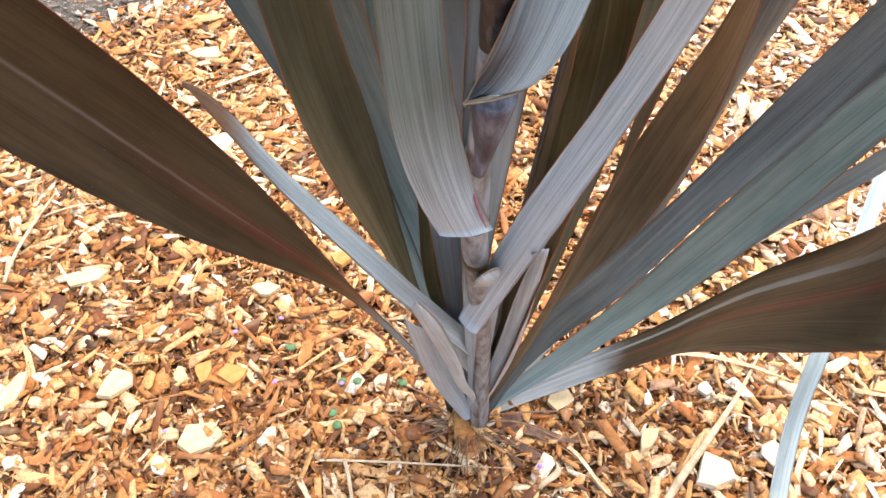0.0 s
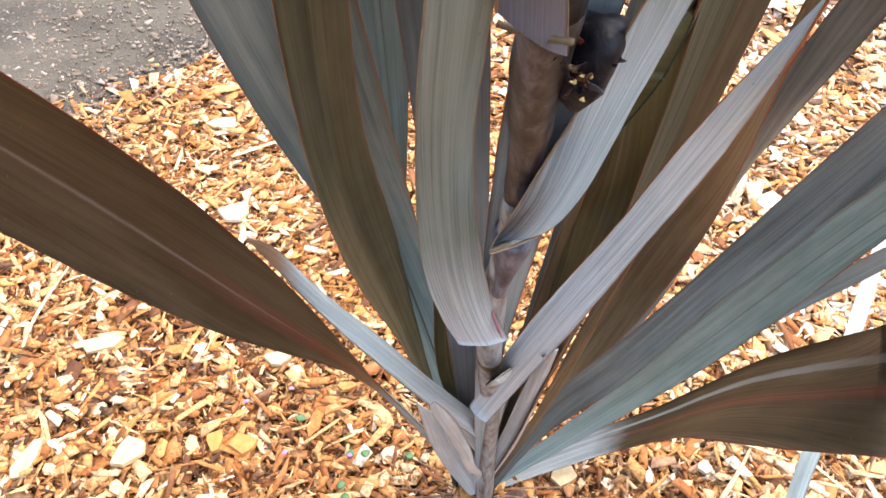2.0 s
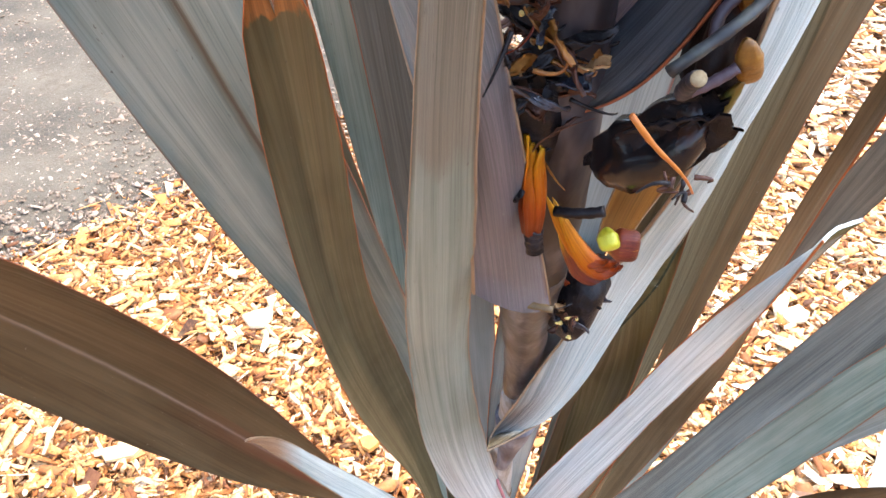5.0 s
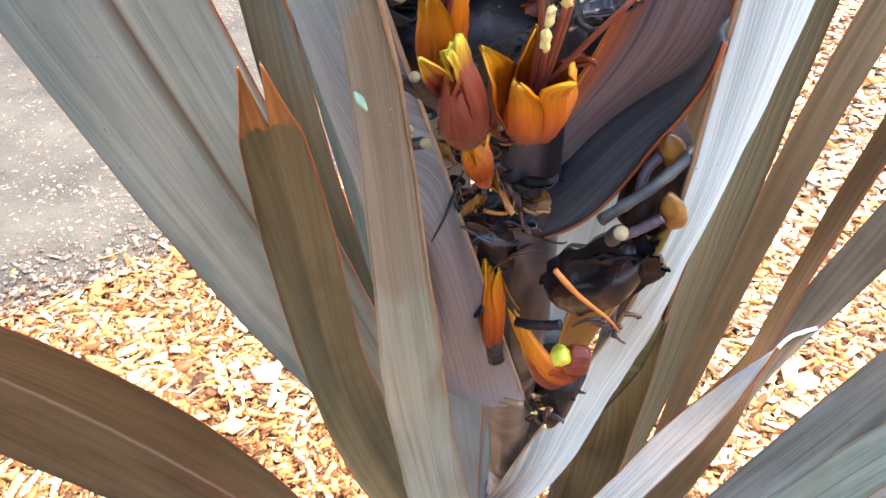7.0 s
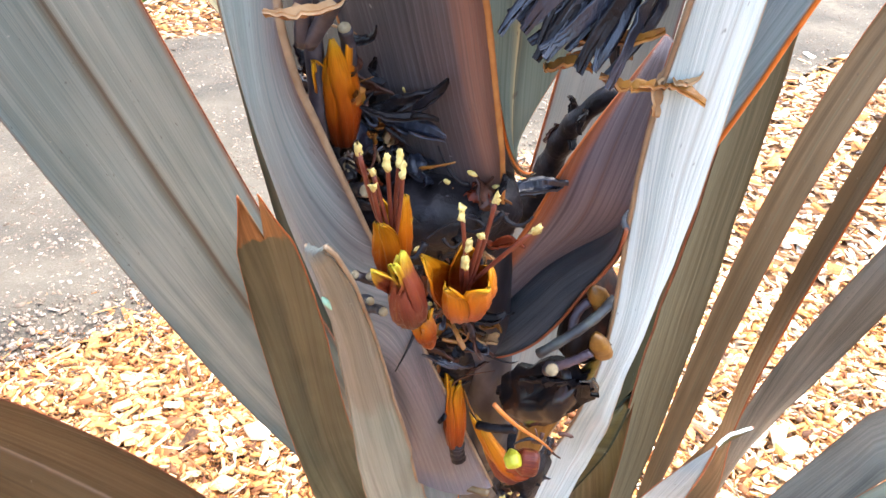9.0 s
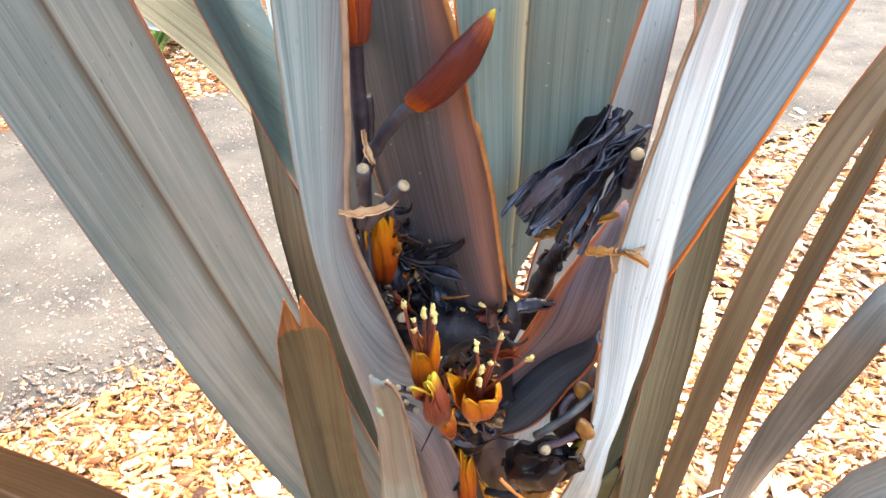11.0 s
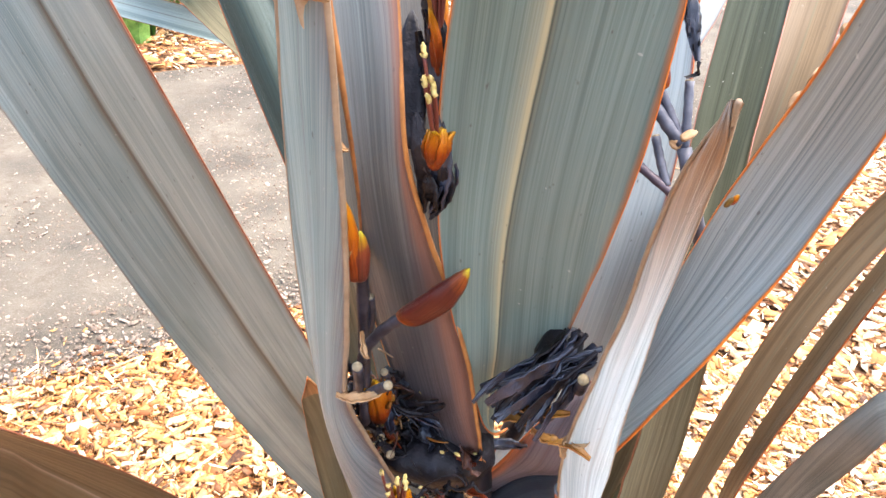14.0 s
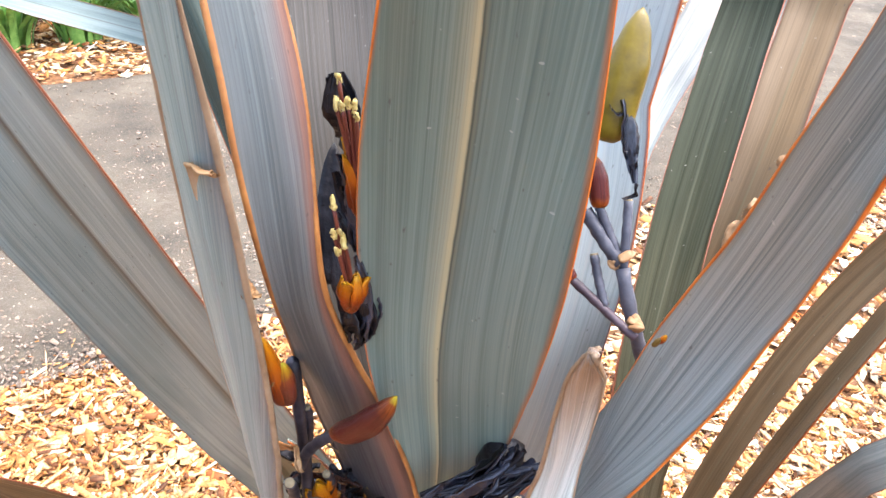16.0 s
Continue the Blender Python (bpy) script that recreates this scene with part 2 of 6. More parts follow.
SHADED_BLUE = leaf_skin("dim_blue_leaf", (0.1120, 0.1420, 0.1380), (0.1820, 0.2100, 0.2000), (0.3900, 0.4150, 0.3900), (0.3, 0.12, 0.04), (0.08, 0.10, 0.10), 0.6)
BLANCHED = leaf_skin("blanched_leaf", (0.2613, 0.3044, 0.2915), (0.3416, 0.3791, 0.3644), (0.4522, 0.4966, 0.4789), (0.30, 0.06, 0.03), (0.36, 0.37, 0.34), 0.4)
DUSTY = leaf_skin("dusty_leaf", (0.1450, 0.1600, 0.1580), (0.2000, 0.2150, 0.2120), (0.2700, 0.2850, 0.2800), (0.2, 0.12, 0.09), (0.2, 0.18, 0.18), 0.4, tip=((0.075, 0.064, 0.050), 0.60, 0.74))
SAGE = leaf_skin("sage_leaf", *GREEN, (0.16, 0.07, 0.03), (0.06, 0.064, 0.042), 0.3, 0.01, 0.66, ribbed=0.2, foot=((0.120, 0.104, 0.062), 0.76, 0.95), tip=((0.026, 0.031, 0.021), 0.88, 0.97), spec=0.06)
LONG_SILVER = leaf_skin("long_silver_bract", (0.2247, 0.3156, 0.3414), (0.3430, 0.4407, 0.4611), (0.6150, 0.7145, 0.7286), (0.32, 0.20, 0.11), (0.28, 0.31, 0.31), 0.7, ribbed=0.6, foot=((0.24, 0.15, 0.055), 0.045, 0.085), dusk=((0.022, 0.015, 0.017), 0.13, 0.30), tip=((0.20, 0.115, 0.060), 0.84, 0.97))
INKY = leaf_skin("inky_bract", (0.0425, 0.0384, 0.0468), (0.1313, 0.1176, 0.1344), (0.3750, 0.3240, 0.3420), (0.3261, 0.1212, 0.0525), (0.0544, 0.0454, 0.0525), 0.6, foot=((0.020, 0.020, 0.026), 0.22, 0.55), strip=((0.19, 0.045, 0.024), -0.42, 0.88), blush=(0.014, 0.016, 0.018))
LOBE = leaf_skin("blue_black_lobe", (0.0260, 0.0290, 0.0360), (0.0580, 0.0650, 0.0760), (0.1500, 0.1650, 0.1800), (0.05, 0.03, 0.02), (0.03, 0.03, 0.035), 0.35, rough=0.34, ribbed=0.3, foot=((0.045, 0.030, 0.014), 0.05, 0.30))
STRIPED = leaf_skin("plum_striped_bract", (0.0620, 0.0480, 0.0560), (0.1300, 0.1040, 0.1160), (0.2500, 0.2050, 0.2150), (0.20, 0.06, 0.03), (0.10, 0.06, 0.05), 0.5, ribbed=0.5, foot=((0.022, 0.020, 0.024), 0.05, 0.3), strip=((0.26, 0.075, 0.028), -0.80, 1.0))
# Amber tones stand for light shining through the bract from behind.
BACKLIT_BRACT = leaf_skin("backlit_bract", (0.095, 0.032, 0.005), (0.16, 0.062, 0.009), (0.28, 0.14, 0.025), (0.30, 0.16, 0.08), (0.12, 0.04, 0.01), 0.5)
FOOT = leaf_skin("pale_sheath", (0.3250, 0.3350, 0.3130), (0.4700, 0.4800, 0.4500), (0.6100, 0.6150, 0.5850), (0.20, 0.13, 0.08), (0.36, 0.35, 0.32), 0.35, ribbed=0.2)
RIM_ORANGE = plain_skin("orange_margin", [(0.26, 0.060, 0.014), (0.42, 0.12, 0.03)], 90)
RIM_BRIGHT = plain_skin("bright_orange_margin", [(0.40, 0.085, 0.008), (0.58, 0.17, 0.022)], 90)
RIM_AMBER = plain_skin("amber_margin", [(0.20, 0.070, 0.018), (0.40, 0.17, 0.045)], 110)
RIM_RUST = plain_skin("rust_margin", [(0.14, 0.040, 0.018), (0.26, 0.075, 0.030)], 90)
RIM_TAN = plain_skin("tan_margin", [(0.1540, 0.0980, 0.0560), (0.2660, 0.1890, 0.1190)], 120)


def chip_material(name, stops, rough=0.75, island=True, fibre=(160, 160, 40), wash=(0.60, 0.39, 0.19)):
    m, n, l, b = material(name, rough, 0.25)
    if island:
        src = n.new("ShaderNodeNewGeometry").outputs["Random Per Island"]
    else:
        src = n.new("ShaderNodeObjectInfo").outputs["Random"]
    r = ramp(n, stops)
    l.new(src, r.inputs["Fac"])
    tc = n.new("ShaderNodeTexCoord")
    g = grain(n, l, tc.outputs["Object"], fibre, 4, 0.7)
    d = grain(n, l, tc.outputs["Object"], (28, 28, 28), 3, 0.6)
    col = blend(n, l, band(n, l, g, [(0.36, 0.65), (0.56, 0.0)]), r.outputs["Color"], (0.13, 0.055, 0.02))
    col = blend(n, l, band(n, l, d, [(0.5, 0.0), (0.75, 0.3)]), col, wash)
    l.new(col, b.inputs["Base Color"])
    bump(n, l, b, g, 0.5, 0.0012)
    return m


WOOD_STOPS = [(0.0, (0.039, 0.016, 0.008)), (0.07, (0.136, 0.045, 0.015)), (0.18, (0.349, 0.116, 0.028)), (0.38, (0.485, 0.200, 0.050)),
              (0.58, (0.582, 0.294, 0.095)), (0.75, (0.650, 0.392, 0.172)), (0.90, (0.708, 0.507, 0.284)), (1.0, (0.776, 0.632, 0.456))]
CRUMB_STOPS = [(0.0, (0.05, 0.022, 0.012)), (0.25, (0.16, 0.05, 0.016)), (0.55, (0.34, 0.12, 0.028)), (0.8, (0.46, 0.19, 0.05)), (1.0, (0.60, 0.36, 0.14))]
VERGE = chip_material("grey_twig_litter", [(0.0, (0.05, 0.035, 0.028)), (0.4, (0.14, 0.10, 0.08)), (0.8, (0.28, 0.22, 0.17)), (1.0, (0.46, 0.37, 0.27))], wash=(0.36, 0.29, 0.22))
CRUMBS = chip_material("bark_crumbs", CRUMB_STOPS)
CHIP_MANY = chip_material("wood_chips", WOOD_STOPS)
# Lighter wood tones carry the bright light and haze on right and far mulch.
PALE_STOPS = [(0.0, (0.130, 0.076, 0.049)), (0.12, (0.346, 0.194, 0.108)), (0.3, (0.562, 0.346, 0.184)), (0.5, (0.691, 0.486, 0.281)), (0.72, (0.788, 0.637, 0.421)), (0.88, (0.864, 0.767, 0.583)), (1.0, (0.900, 0.840, 0.724))]
CHIP_PALE = chip_material("sunlit_wood_chips", PALE_STOPS)
CHIP_ONE = chip_material("wood_chip", WOOD_STOPS, island=False)


def soil_material():
    m, n, l, b = material("mulch_floor", 0.9, 0.15)
    tc = n.new("ShaderNodeTexCoord")
    big = grain(n, l, tc.outputs["Object"], (2.2, 2.2, 2.2), 4)
    vor = n.new("ShaderNodeTexVoronoi")
    vor.inputs["Scale"].default_value = 55
    l.new(tc.outputs["Object"], vor.inputs["Vector"])
    r = ramp(n, [(0.0, (0.035, 0.016, 0.008)), (0.35, (0.10, 0.045, 0.018)), (0.7, (0.19, 0.095, 0.04)), (1.0, (0.36, 0.22, 0.11))])
    l.new(vor.outputs["Color"], r.inputs["Fac"])
    col = blend(n, l, band(n, l, big, [(0.4, 0.0), (0.7, 0.35)]), r.outputs["Color"], (0.16, 0.08, 0.04))
    l.new(col, b.inputs["Base Color"])
    bump(n, l, b, vor.outputs["Distance"], 0.7, 0.01)
    return m


def sand_material():
    m, n, l, b = material("path_sand", 0.9, 0.2)
    tc = n.new("ShaderNodeTexCoord")
    big = grain(n, l, tc.outputs["Object"], (3.0, 3.0, 3.0), 5, 0.6)
    fine = grain(n, l, tc.outputs["Object"], (150, 150, 150), 4, 0.7)
    mid = grain(n, l, tc.outputs["Object"], (24, 24, 24), 4, 0.65)
    col = blend(n, l, band(n, l, big, [(0.35, 0.0), (0.65, 1.0)]), (0.048, 0.041, 0.030), (0.128, 0.109, 0.078))
    col = blend(n, l, band(n, l, mid, [(0.46, 0.0), (0.64, 0.8)]), col, (0.072, 0.056, 0.039))
    col = blend(n, l, band(n, l, fine, [(0.35, 0.6), (0.5, 0.0)]), col, (0.15, 0.125, 0.10))
    col = blend(n, l, band(n, l, fine, [(0.6, 0.0), (0.75, 0.6)]), col, (0.32, 0.29, 0.24))
    l.new(col, b.inputs["Base Color"])
    bump(n, l, b, blend(n, l, 0.5, fine, mid), 0.9, 0.008)
    return m


SOIL, SAND = soil_material(), sand_material()
PEBBLE = chip_material("grit", [(0.0, (0.10, 0.08, 0.06)), (0.6, (0.22, 0.175, 0.13)), (1.0, (0.40, 0.33, 0.26))], fibre=(300, 300, 300), wash=(0.34, 0.28, 0.22))


# building helpers
def mesh_object(name, verts, faces, mats, parent=None, label="", uvs=None, slots=None, smooth=True):
    me = bpy.data.meshes.new(name)
    me.from_pydata([tuple(v) for v in verts], [], faces)
    for mm in mats if isinstance(mats, (list, tuple)) else [mats]:
        me.materials.append(mm)
    if slots is not None:
        me.polygons.foreach_set("material_index", slots)
    if smooth:
        me.polygons.foreach_set("use_smooth", [True] * len(me.polygons))
    for key, vals in (uvs or {}).items():
        lay = me.uv_layers.new(name=key)
        idx = np.empty(len(me.loops), dtype=np.int32)
        me.loops.foreach_get("vertex_index", idx)
        lay.data.foreach_set("uv", np.asarray(vals, dtype=np.float32)[idx].ravel())
    me.update()
    ob = new(name, me)
    if parent is not None:
        ob.parent = parent
    if label:
        tagged(ob, label)
    return ob


def basis(count, us):
    """Clamped cubic B-spline weights for that many steering points."""
    kn = np.concatenate([[0.0] * 3, np.linspace(0, 1, count - 2), [1.0] * 3])
    us = np.asarray(us, float)
    b = [((kn[j] <= us) & (us < kn[j + 1]) | ((us >= 1) & (kn[j + 1] == 1) & (kn[j] < 1))) * 1.0 for j in range(len(kn) - 1)]
    for d in range(1, 4):
        nxt = []
        for j in range(len(kn) - 1 - d):
            a = 0 if kn[j + d] == kn[j] else (us - kn[j]) / (kn[j + d] - kn[j])
            c = 0 if kn[j + d + 1] == kn[j + 1] else (kn[j + d + 1] - us) / (kn[j + d + 1] - kn[j + 1])
            nxt.append(a * b[j] + c * b[j + 1])
        b = nxt
    return np.stack(b, -1)


def tube(points, radii, sides=8, cap=True):
    """Vertices and faces of a round stalk through the points."""
    pts = np.asarray(points, float)
    tan = np.gradient(pts, axis=0)
    tan /= np.linalg.norm(tan, axis=1)[:, None] + 1e-9
    up = np.array([0.31, 0.17, 0.93]) if abs(tan[0, 2]) < 0.9 else np.array([1.0, 0.1, 0.0])
    vs, fs = [], []
    for p, t, r in zip(pts, tan, radii):
        a = np.cross(t, up)
        a /= np.linalg.norm(a) + 1e-9
        c = np.cross(a, t)
        for k in range(sides):
            g = 2 * math.pi * k / sides
            vs.append(p + r * (a * math.cos(g) + c * math.sin(g)))
        up = c
    n = len(pts)
    for i in range(n - 1):
        for k in range(sides):
            q = (k + 1) % sides
            fs.append((i * sides + k, i * sides + q, (i + 1) * sides + q, (i + 1) * sides + k))
    if cap:
        fs.append(tuple(range(sides))[::-1])
        fs.append(tuple((n - 1) * sides + k for k in range(sides)))
    return vs, fs


def smooth_line(points, n=24):
    pts = np.asarray(points, float)
    if len(pts) < 4:
        q = np.linspace(0, len(pts) - 1, 4)
        pts = np.stack([np.interp(q, range(len(pts)), pts[:, c]) for c in range(3)], -1)
    return basis(len(pts), np.linspace(0, 1, n)) @ pts


# leaf curves: points that steer each spine, and half the width across it
SHAPES = {}
SHAPES["a"] = ([(0.0373, 0.5665, 0.0039), (-0.0496, 0.5477, 0.2262), (-0.1009, 0.4912, 0.4099), (-0.1726, 0.4359, 0.5778), (-0.2601, 0.3750, 0.7815), (-0.2777, 0.2742, 0.9417)],
    [(0.0045, -0.0009, 0.0005), (0.0219, -0.0156, -0.0035), (0.0139, -0.0172, -0.0015), (0.0261, 0.0299, 0.0086), (0.0318, 0.0162, 0.0399), (0.0256, -0.0174, 0.0622)])
SHAPES["b"] = ([(0.0303, 0.4967, 0.2975), (-0.0253, 0.4181, 0.4818), (-0.0675, 0.3656, 0.6316), (-0.1004, 0.3164, 0.7470), (-0.1051, 0.2795, 0.8281), (-0.1080, 0.2596, 0.8524)],
    [(0.0008, 0.0129, 0.0049), (0.0002, 0.0113, 0.0050), (-0.0015, 0.0149, 0.0003), (-0.0017, 0.0044, 0.0060), (0.0024, 0.0014, 0.0052), (0.0004, -0.0019, 0.0020)])
SHAPES["c"] = ([(0.0136, 0.5683, 0.0052), (-0.0468, 0.5869, 0.3307), (-0.0769, 0.5096, 0.5638), (-0.0978, 0.4093, 0.7970), (-0.0735, 0.3095, 1.0066), (-0.0582, 0.2408, 1.0966)],
    [(0.0115, 0.0023, 0.0007), (-0.0056, 0.0153, -0.0004), (0.0200, 0.0306, 0.0202), (0.0164, -0.0006, 0.0194), (0.0207, -0.0044, 0.0060), (0.0061, 0.0024, 0.0000)])
SHAPES["d"] = ([(0.0417, 0.5641, 0.0055), (-0.0215, 0.6141, 0.2764), (-0.0747, 0.5815, 0.5339), (-0.1036, 0.4386, 0.7993), (-0.1017, 0.2846, 1.0409), (-0.1203, 0.1802, 1.2728)],
    [(-0.0004, 0.0000, 0.0000), (0.0134, 0.0081, 0.0018), (0.0305, 0.0064, 0.0094), (0.0438, 0.0084, 0.0062), (0.0372, 0.0000, 0.0063), (0.0222, -0.0058, 0.0283)])
SHAPES["g"] = ([(0.0140, 0.3508, 0.6582), (0.0027, 0.3466, 0.6884), (-0.0113, 0.3303, 0.7562), (-0.0158, 0.2969, 0.8589), (-0.0147, 0.2546, 0.9379), (-0.0099, 0.2079, 1.0106), (-0.0058, 0.1615, 1.0951), (-0.0016, 0.1283, 1.1436), (-0.0007, 0.1116, 1.1617)],
    [(0.0181, 0.0011, 0.0019), (0.0184, 0.0041, -0.0009), (0.0190, 0.0033, 0.0012), (0.0138, 0.0035, 0.0043), (0.0121, 0.0014, 0.0048), (0.0107, -0.0023, 0.0050), (0.0056, -0.0059, 0.0072), (0.0042, -0.0051, 0.0057), (0.0022, -0.0035, 0.0021)])
SHAPES["h"] = ([(0.0140, 0.2269, 0.9817), (0.0080, 0.1984, 1.0417), (0.0013, 0.1685, 1.1014), (-0.0055, 0.1635, 1.1078), (-0.0101, 0.1601, 1.1277), (-0.0163, 0.1556, 1.1562), (-0.0189, 0.1488, 1.1902), (-0.0133, 0.1271, 1.2643), (-0.0090, 0.1106, 1.3257)],
    [(0.0135, 0.0135, -0.0156), (0.0094, 0.0121, -0.0165), (0.0043, 0.0068, -0.0072), (0.0039, -0.0005, 0.0198), (0.0019, -0.0094, 0.0311), (0.0028, -0.0142, 0.0287), (0.0106, -0.0109, 0.0151), (0.0080, -0.0042, 0.0045), (0.0025, 0.0008, 0.0002)])
SHAPES["j"] = ([(0.0094, 0.2814, 0.8233), (0.0271, 0.3115, 0.7982), (0.0430, 0.3121, 0.8328), (0.0564, 0.2989, 0.8967), (0.0655, 0.2708, 0.9633), (0.0629, 0.2346, 1.0111), (0.0594, 0.2015, 1.0582), (0.0614, 0.1848, 1.1038), (0.0583, 0.1641, 1.1494), (0.0576, 0.1413, 1.1963), (0.0606, 0.1235, 1.2452), (0.0599, 0.1027, 1.2797), (0.0598, 0.0845, 1.2966)],
    [(-0.0008, -0.0041, 0.0036), (0.0187, 0.0099, -0.0046), (0.0244, 0.0206, -0.0054), (0.0173, 0.0128, -0.0013), (0.0104, 0.0034, -0.0002), (0.0071, 0.0024, -0.0005), (0.0055, 0.0066, -0.0044), (0.0066, 0.0094, -0.0066), (0.0087, 0.0065, -0.0033), (0.0063, 0.0029, 0.0013), (0.0031, 0.0021, 0.0015), (0.0035, -0.0000, 0.0001), (-0.0002, -0.0021, 0.0010)])
SHAPES["i"] = ([(0.0641, 0.1916, 1.1484), (0.0759, 0.1568, 1.2126), (0.0882, 0.1596, 1.2473), (0.0955, 0.1414, 1.2900), (0.0911, 0.0874, 1.3678)],
    [(-0.0039, -0.0065, -0.0284), (0.0039, -0.0073, -0.0080), (0.0100, -0.0062, -0.0041), (0.0078, 0.0027, -0.0027), (-0.0025, -0.0113, -0.0105)])
SHAPES["k"] = ([(0.0148, 0.2050, 1.0641), (0.0239, 0.2027, 1.0903), (0.0382, 0.1934, 1.1134), (0.0467, 0.1800, 1.1314), (0.0484, 0.1734, 1.1515), (0.0560, 0.1727, 1.1739)],
    [(0.0010, 0.0008, -0.0006), (0.0060, 0.0028, 0.0010), (0.0088, 0.0018, 0.0019), (0.0107, -0.0036, -0.0025), (0.0036, -0.0046, -0.0033), (-0.0001, -0.0038, 0.0005)])
SHAPES["kk"] = ([(0.0158, 0.2030, 1.0651), (0.0293, 0.2001, 1.0786), (0.0393, 0.1947, 1.0956), (0.0477, 0.1872, 1.1126), (0.0541, 0.1757, 1.1250), (0.0518, 0.1645, 1.1385)],
    [(0.0002, -0.0020, 0.0010), (0.0031, -0.0069, -0.0038), (0.0022, -0.0083, -0.0050), (-0.0013, -0.0063, -0.0039), (-0.0007, -0.0036, -0.0021), (-0.0008, -0.0020, -0.0014)])
SHAPES["p"] = ([(0.0374, 0.5652, 0.0057), (0.0207, 0.4557, 0.3757), (0.0244, 0.3612, 0.7409), (0.0355, 0.2285, 1.0825), (0.0668, 0.2095, 1.2239), (0.0581, 0.2399, 1.2700)],
    [(-0.0002, -0.0000, 0.0000), (0.0046, -0.0003, -0.0005), (0.0176, -0.0001, -0.0020), (0.0220, 0.0030, 0.0035), (0.0114, 0.0078, 0.0157), (0.0126, -0.0055, 0.0049)])
SHAPES["m"] = ([(0.0317, 0.1892, 1.1349), (0.0234, 0.1740, 1.1431), (0.0335, 0.1652, 1.1816), (0.0297, 0.1492, 1.2311), (0.0346, 0.1353, 1.2905), (0.0392, 0.1224, 1.3392)],
    [(-0.0003, -0.0011, -0.0002), (-0.0026, 0.0014, 0.0010), (0.0124, 0.0026, 0.0006), (0.0208, 0.0045, 0.0002), (0.0235, -0.0029, -0.0057), (0.0154, 0.0068, 0.0023)])
SHAPES["n"] = ([(0.0159, 0.1776, 1.1280), (0.0089, 0.1720, 1.1572), (-0.0010, 0.1616, 1.2150), (-0.0009, 0.1307, 1.2591), (-0.0031, 0.1358, 1.2927), (-0.0137, 0.1460, 1.3230)],
    [(0.0094, -0.0030, 0.0013), (0.0171, -0.0076, -0.0027), (0.0146, -0.0062, 0.0030), (0.0019, -0.0005, 0.0062), (0.0058, 0.0078, 0.0019), (0.0042, 0.0068, -0.0015)])
SHAPES["q"] = ([(0.0203, 0.4353, 0.4267), (0.0501, 0.4021, 0.5616), (0.0753, 0.3716, 0.6738), (0.1043, 0.3461, 0.7815), (0.1209, 0.3093, 0.8913), (0.1149, 0.2330, 1.0102)],
    [(0.0085, -0.0067, -0.0043), (0.0139, -0.0046, -0.0036), (0.0103, -0.0114, -0.0038), (0.0086, -0.0008, -0.0034), (0.0115, -0.0029, -0.0032), (-0.0067, -0.0035, -0.0018)])
SHAPES["r1"] = ([(0.0414, 0.5652, 0.0046), (0.0726, 0.5197, 0.2170), (0.0765, 0.4854, 0.4098), (0.0883, 0.4520, 0.5832), (0.0981, 0.4004, 0.7496), (0.0804, 0.3199, 0.9016)],
    [(-0.0024, 0.0005, 0.0005), (-0.0053, -0.0134, -0.0033), (0.0016, -0.0278, -0.0088), (0.0047, -0.0314, -0.0143), (0.0123, -0.0125, -0.0042), (0.0183, 0.0042, 0.0468)])
SHAPES["r4"] = ([(0.0455, 0.5653, 0.0064), (0.1431, 0.5105, 0.5576), (0.1088, 0.3176, 1.0109), (0.0913, 0.2089, 1.1685), (0.0763, 0.1883, 1.2228), (0.1128, 0.3618, 1.2799)],
    [(0.0006, -0.0006, -0.0009), (0.0119, 0.0093, 0.0063), (0.0191, 0.0103, 0.0141), (0.0088, 0.0182, 0.0106), (0.0103, 0.0056, 0.0017), (0.0113, -0.0058, 0.0022)])
SHAPES["r2"] = ([(0.0404, 0.5642, 0.0056), (0.1234, 0.5085, 0.3559), (0.1725, 0.5137, 0.6525), (0.1771, 0.4404, 0.9486), (0.2197, 0.4608, 1.0768), (0.2472, 0.4579, 1.1289)],
    [(-0.0037, 0.0018, 0.0007), (-0.0093, 0.0010, 0.0001), (0.0076, -0.0052, -0.0043), (0.0084, -0.0034, -0.0026), (0.0092, -0.0036, -0.0073), (0.0035, -0.0054, -0.0178)])
SHAPES["r3"] = ([(0.0515, 0.5652, 0.0004), (0.2160, 0.6984, 0.2681), (0.2583, 0.6373, 0.5263), (0.2142, 0.4698, 0.7618), (0.1295, 0.2836, 1.0131), (0.1575, 0.2383, 1.2121)],
    [(-0.0110, 0.0057, 0.0020), (0.0268, -0.0212, -0.0117), (0.0246, -0.0090, -0.0277), (-0.0003, -0.0005, -0.0177), (0.0023, -0.0012, -0.0100), (0.0009, -0.0036, -0.0045)])
SHAPES["s"] = ([(0.0490, 0.5620, -0.0054), (0.2374, 0.7262, 0.1184), (0.3123, 0.7467, 0.3064), (0.2939, 0.6575, 0.5464), (0.2622, 0.5205, 0.7909), (0.2521, 0.3940, 1.0076)],
    [(0.0020, -0.0032, -0.0015), (0.0062, -0.0028, -0.0016), (0.0129, 0.0037, 0.0059), (0.0058, -0.0024, 0.0321), (0.0275, -0.0073, 0.0141), (0.0041, -0.0081, -0.0108)])
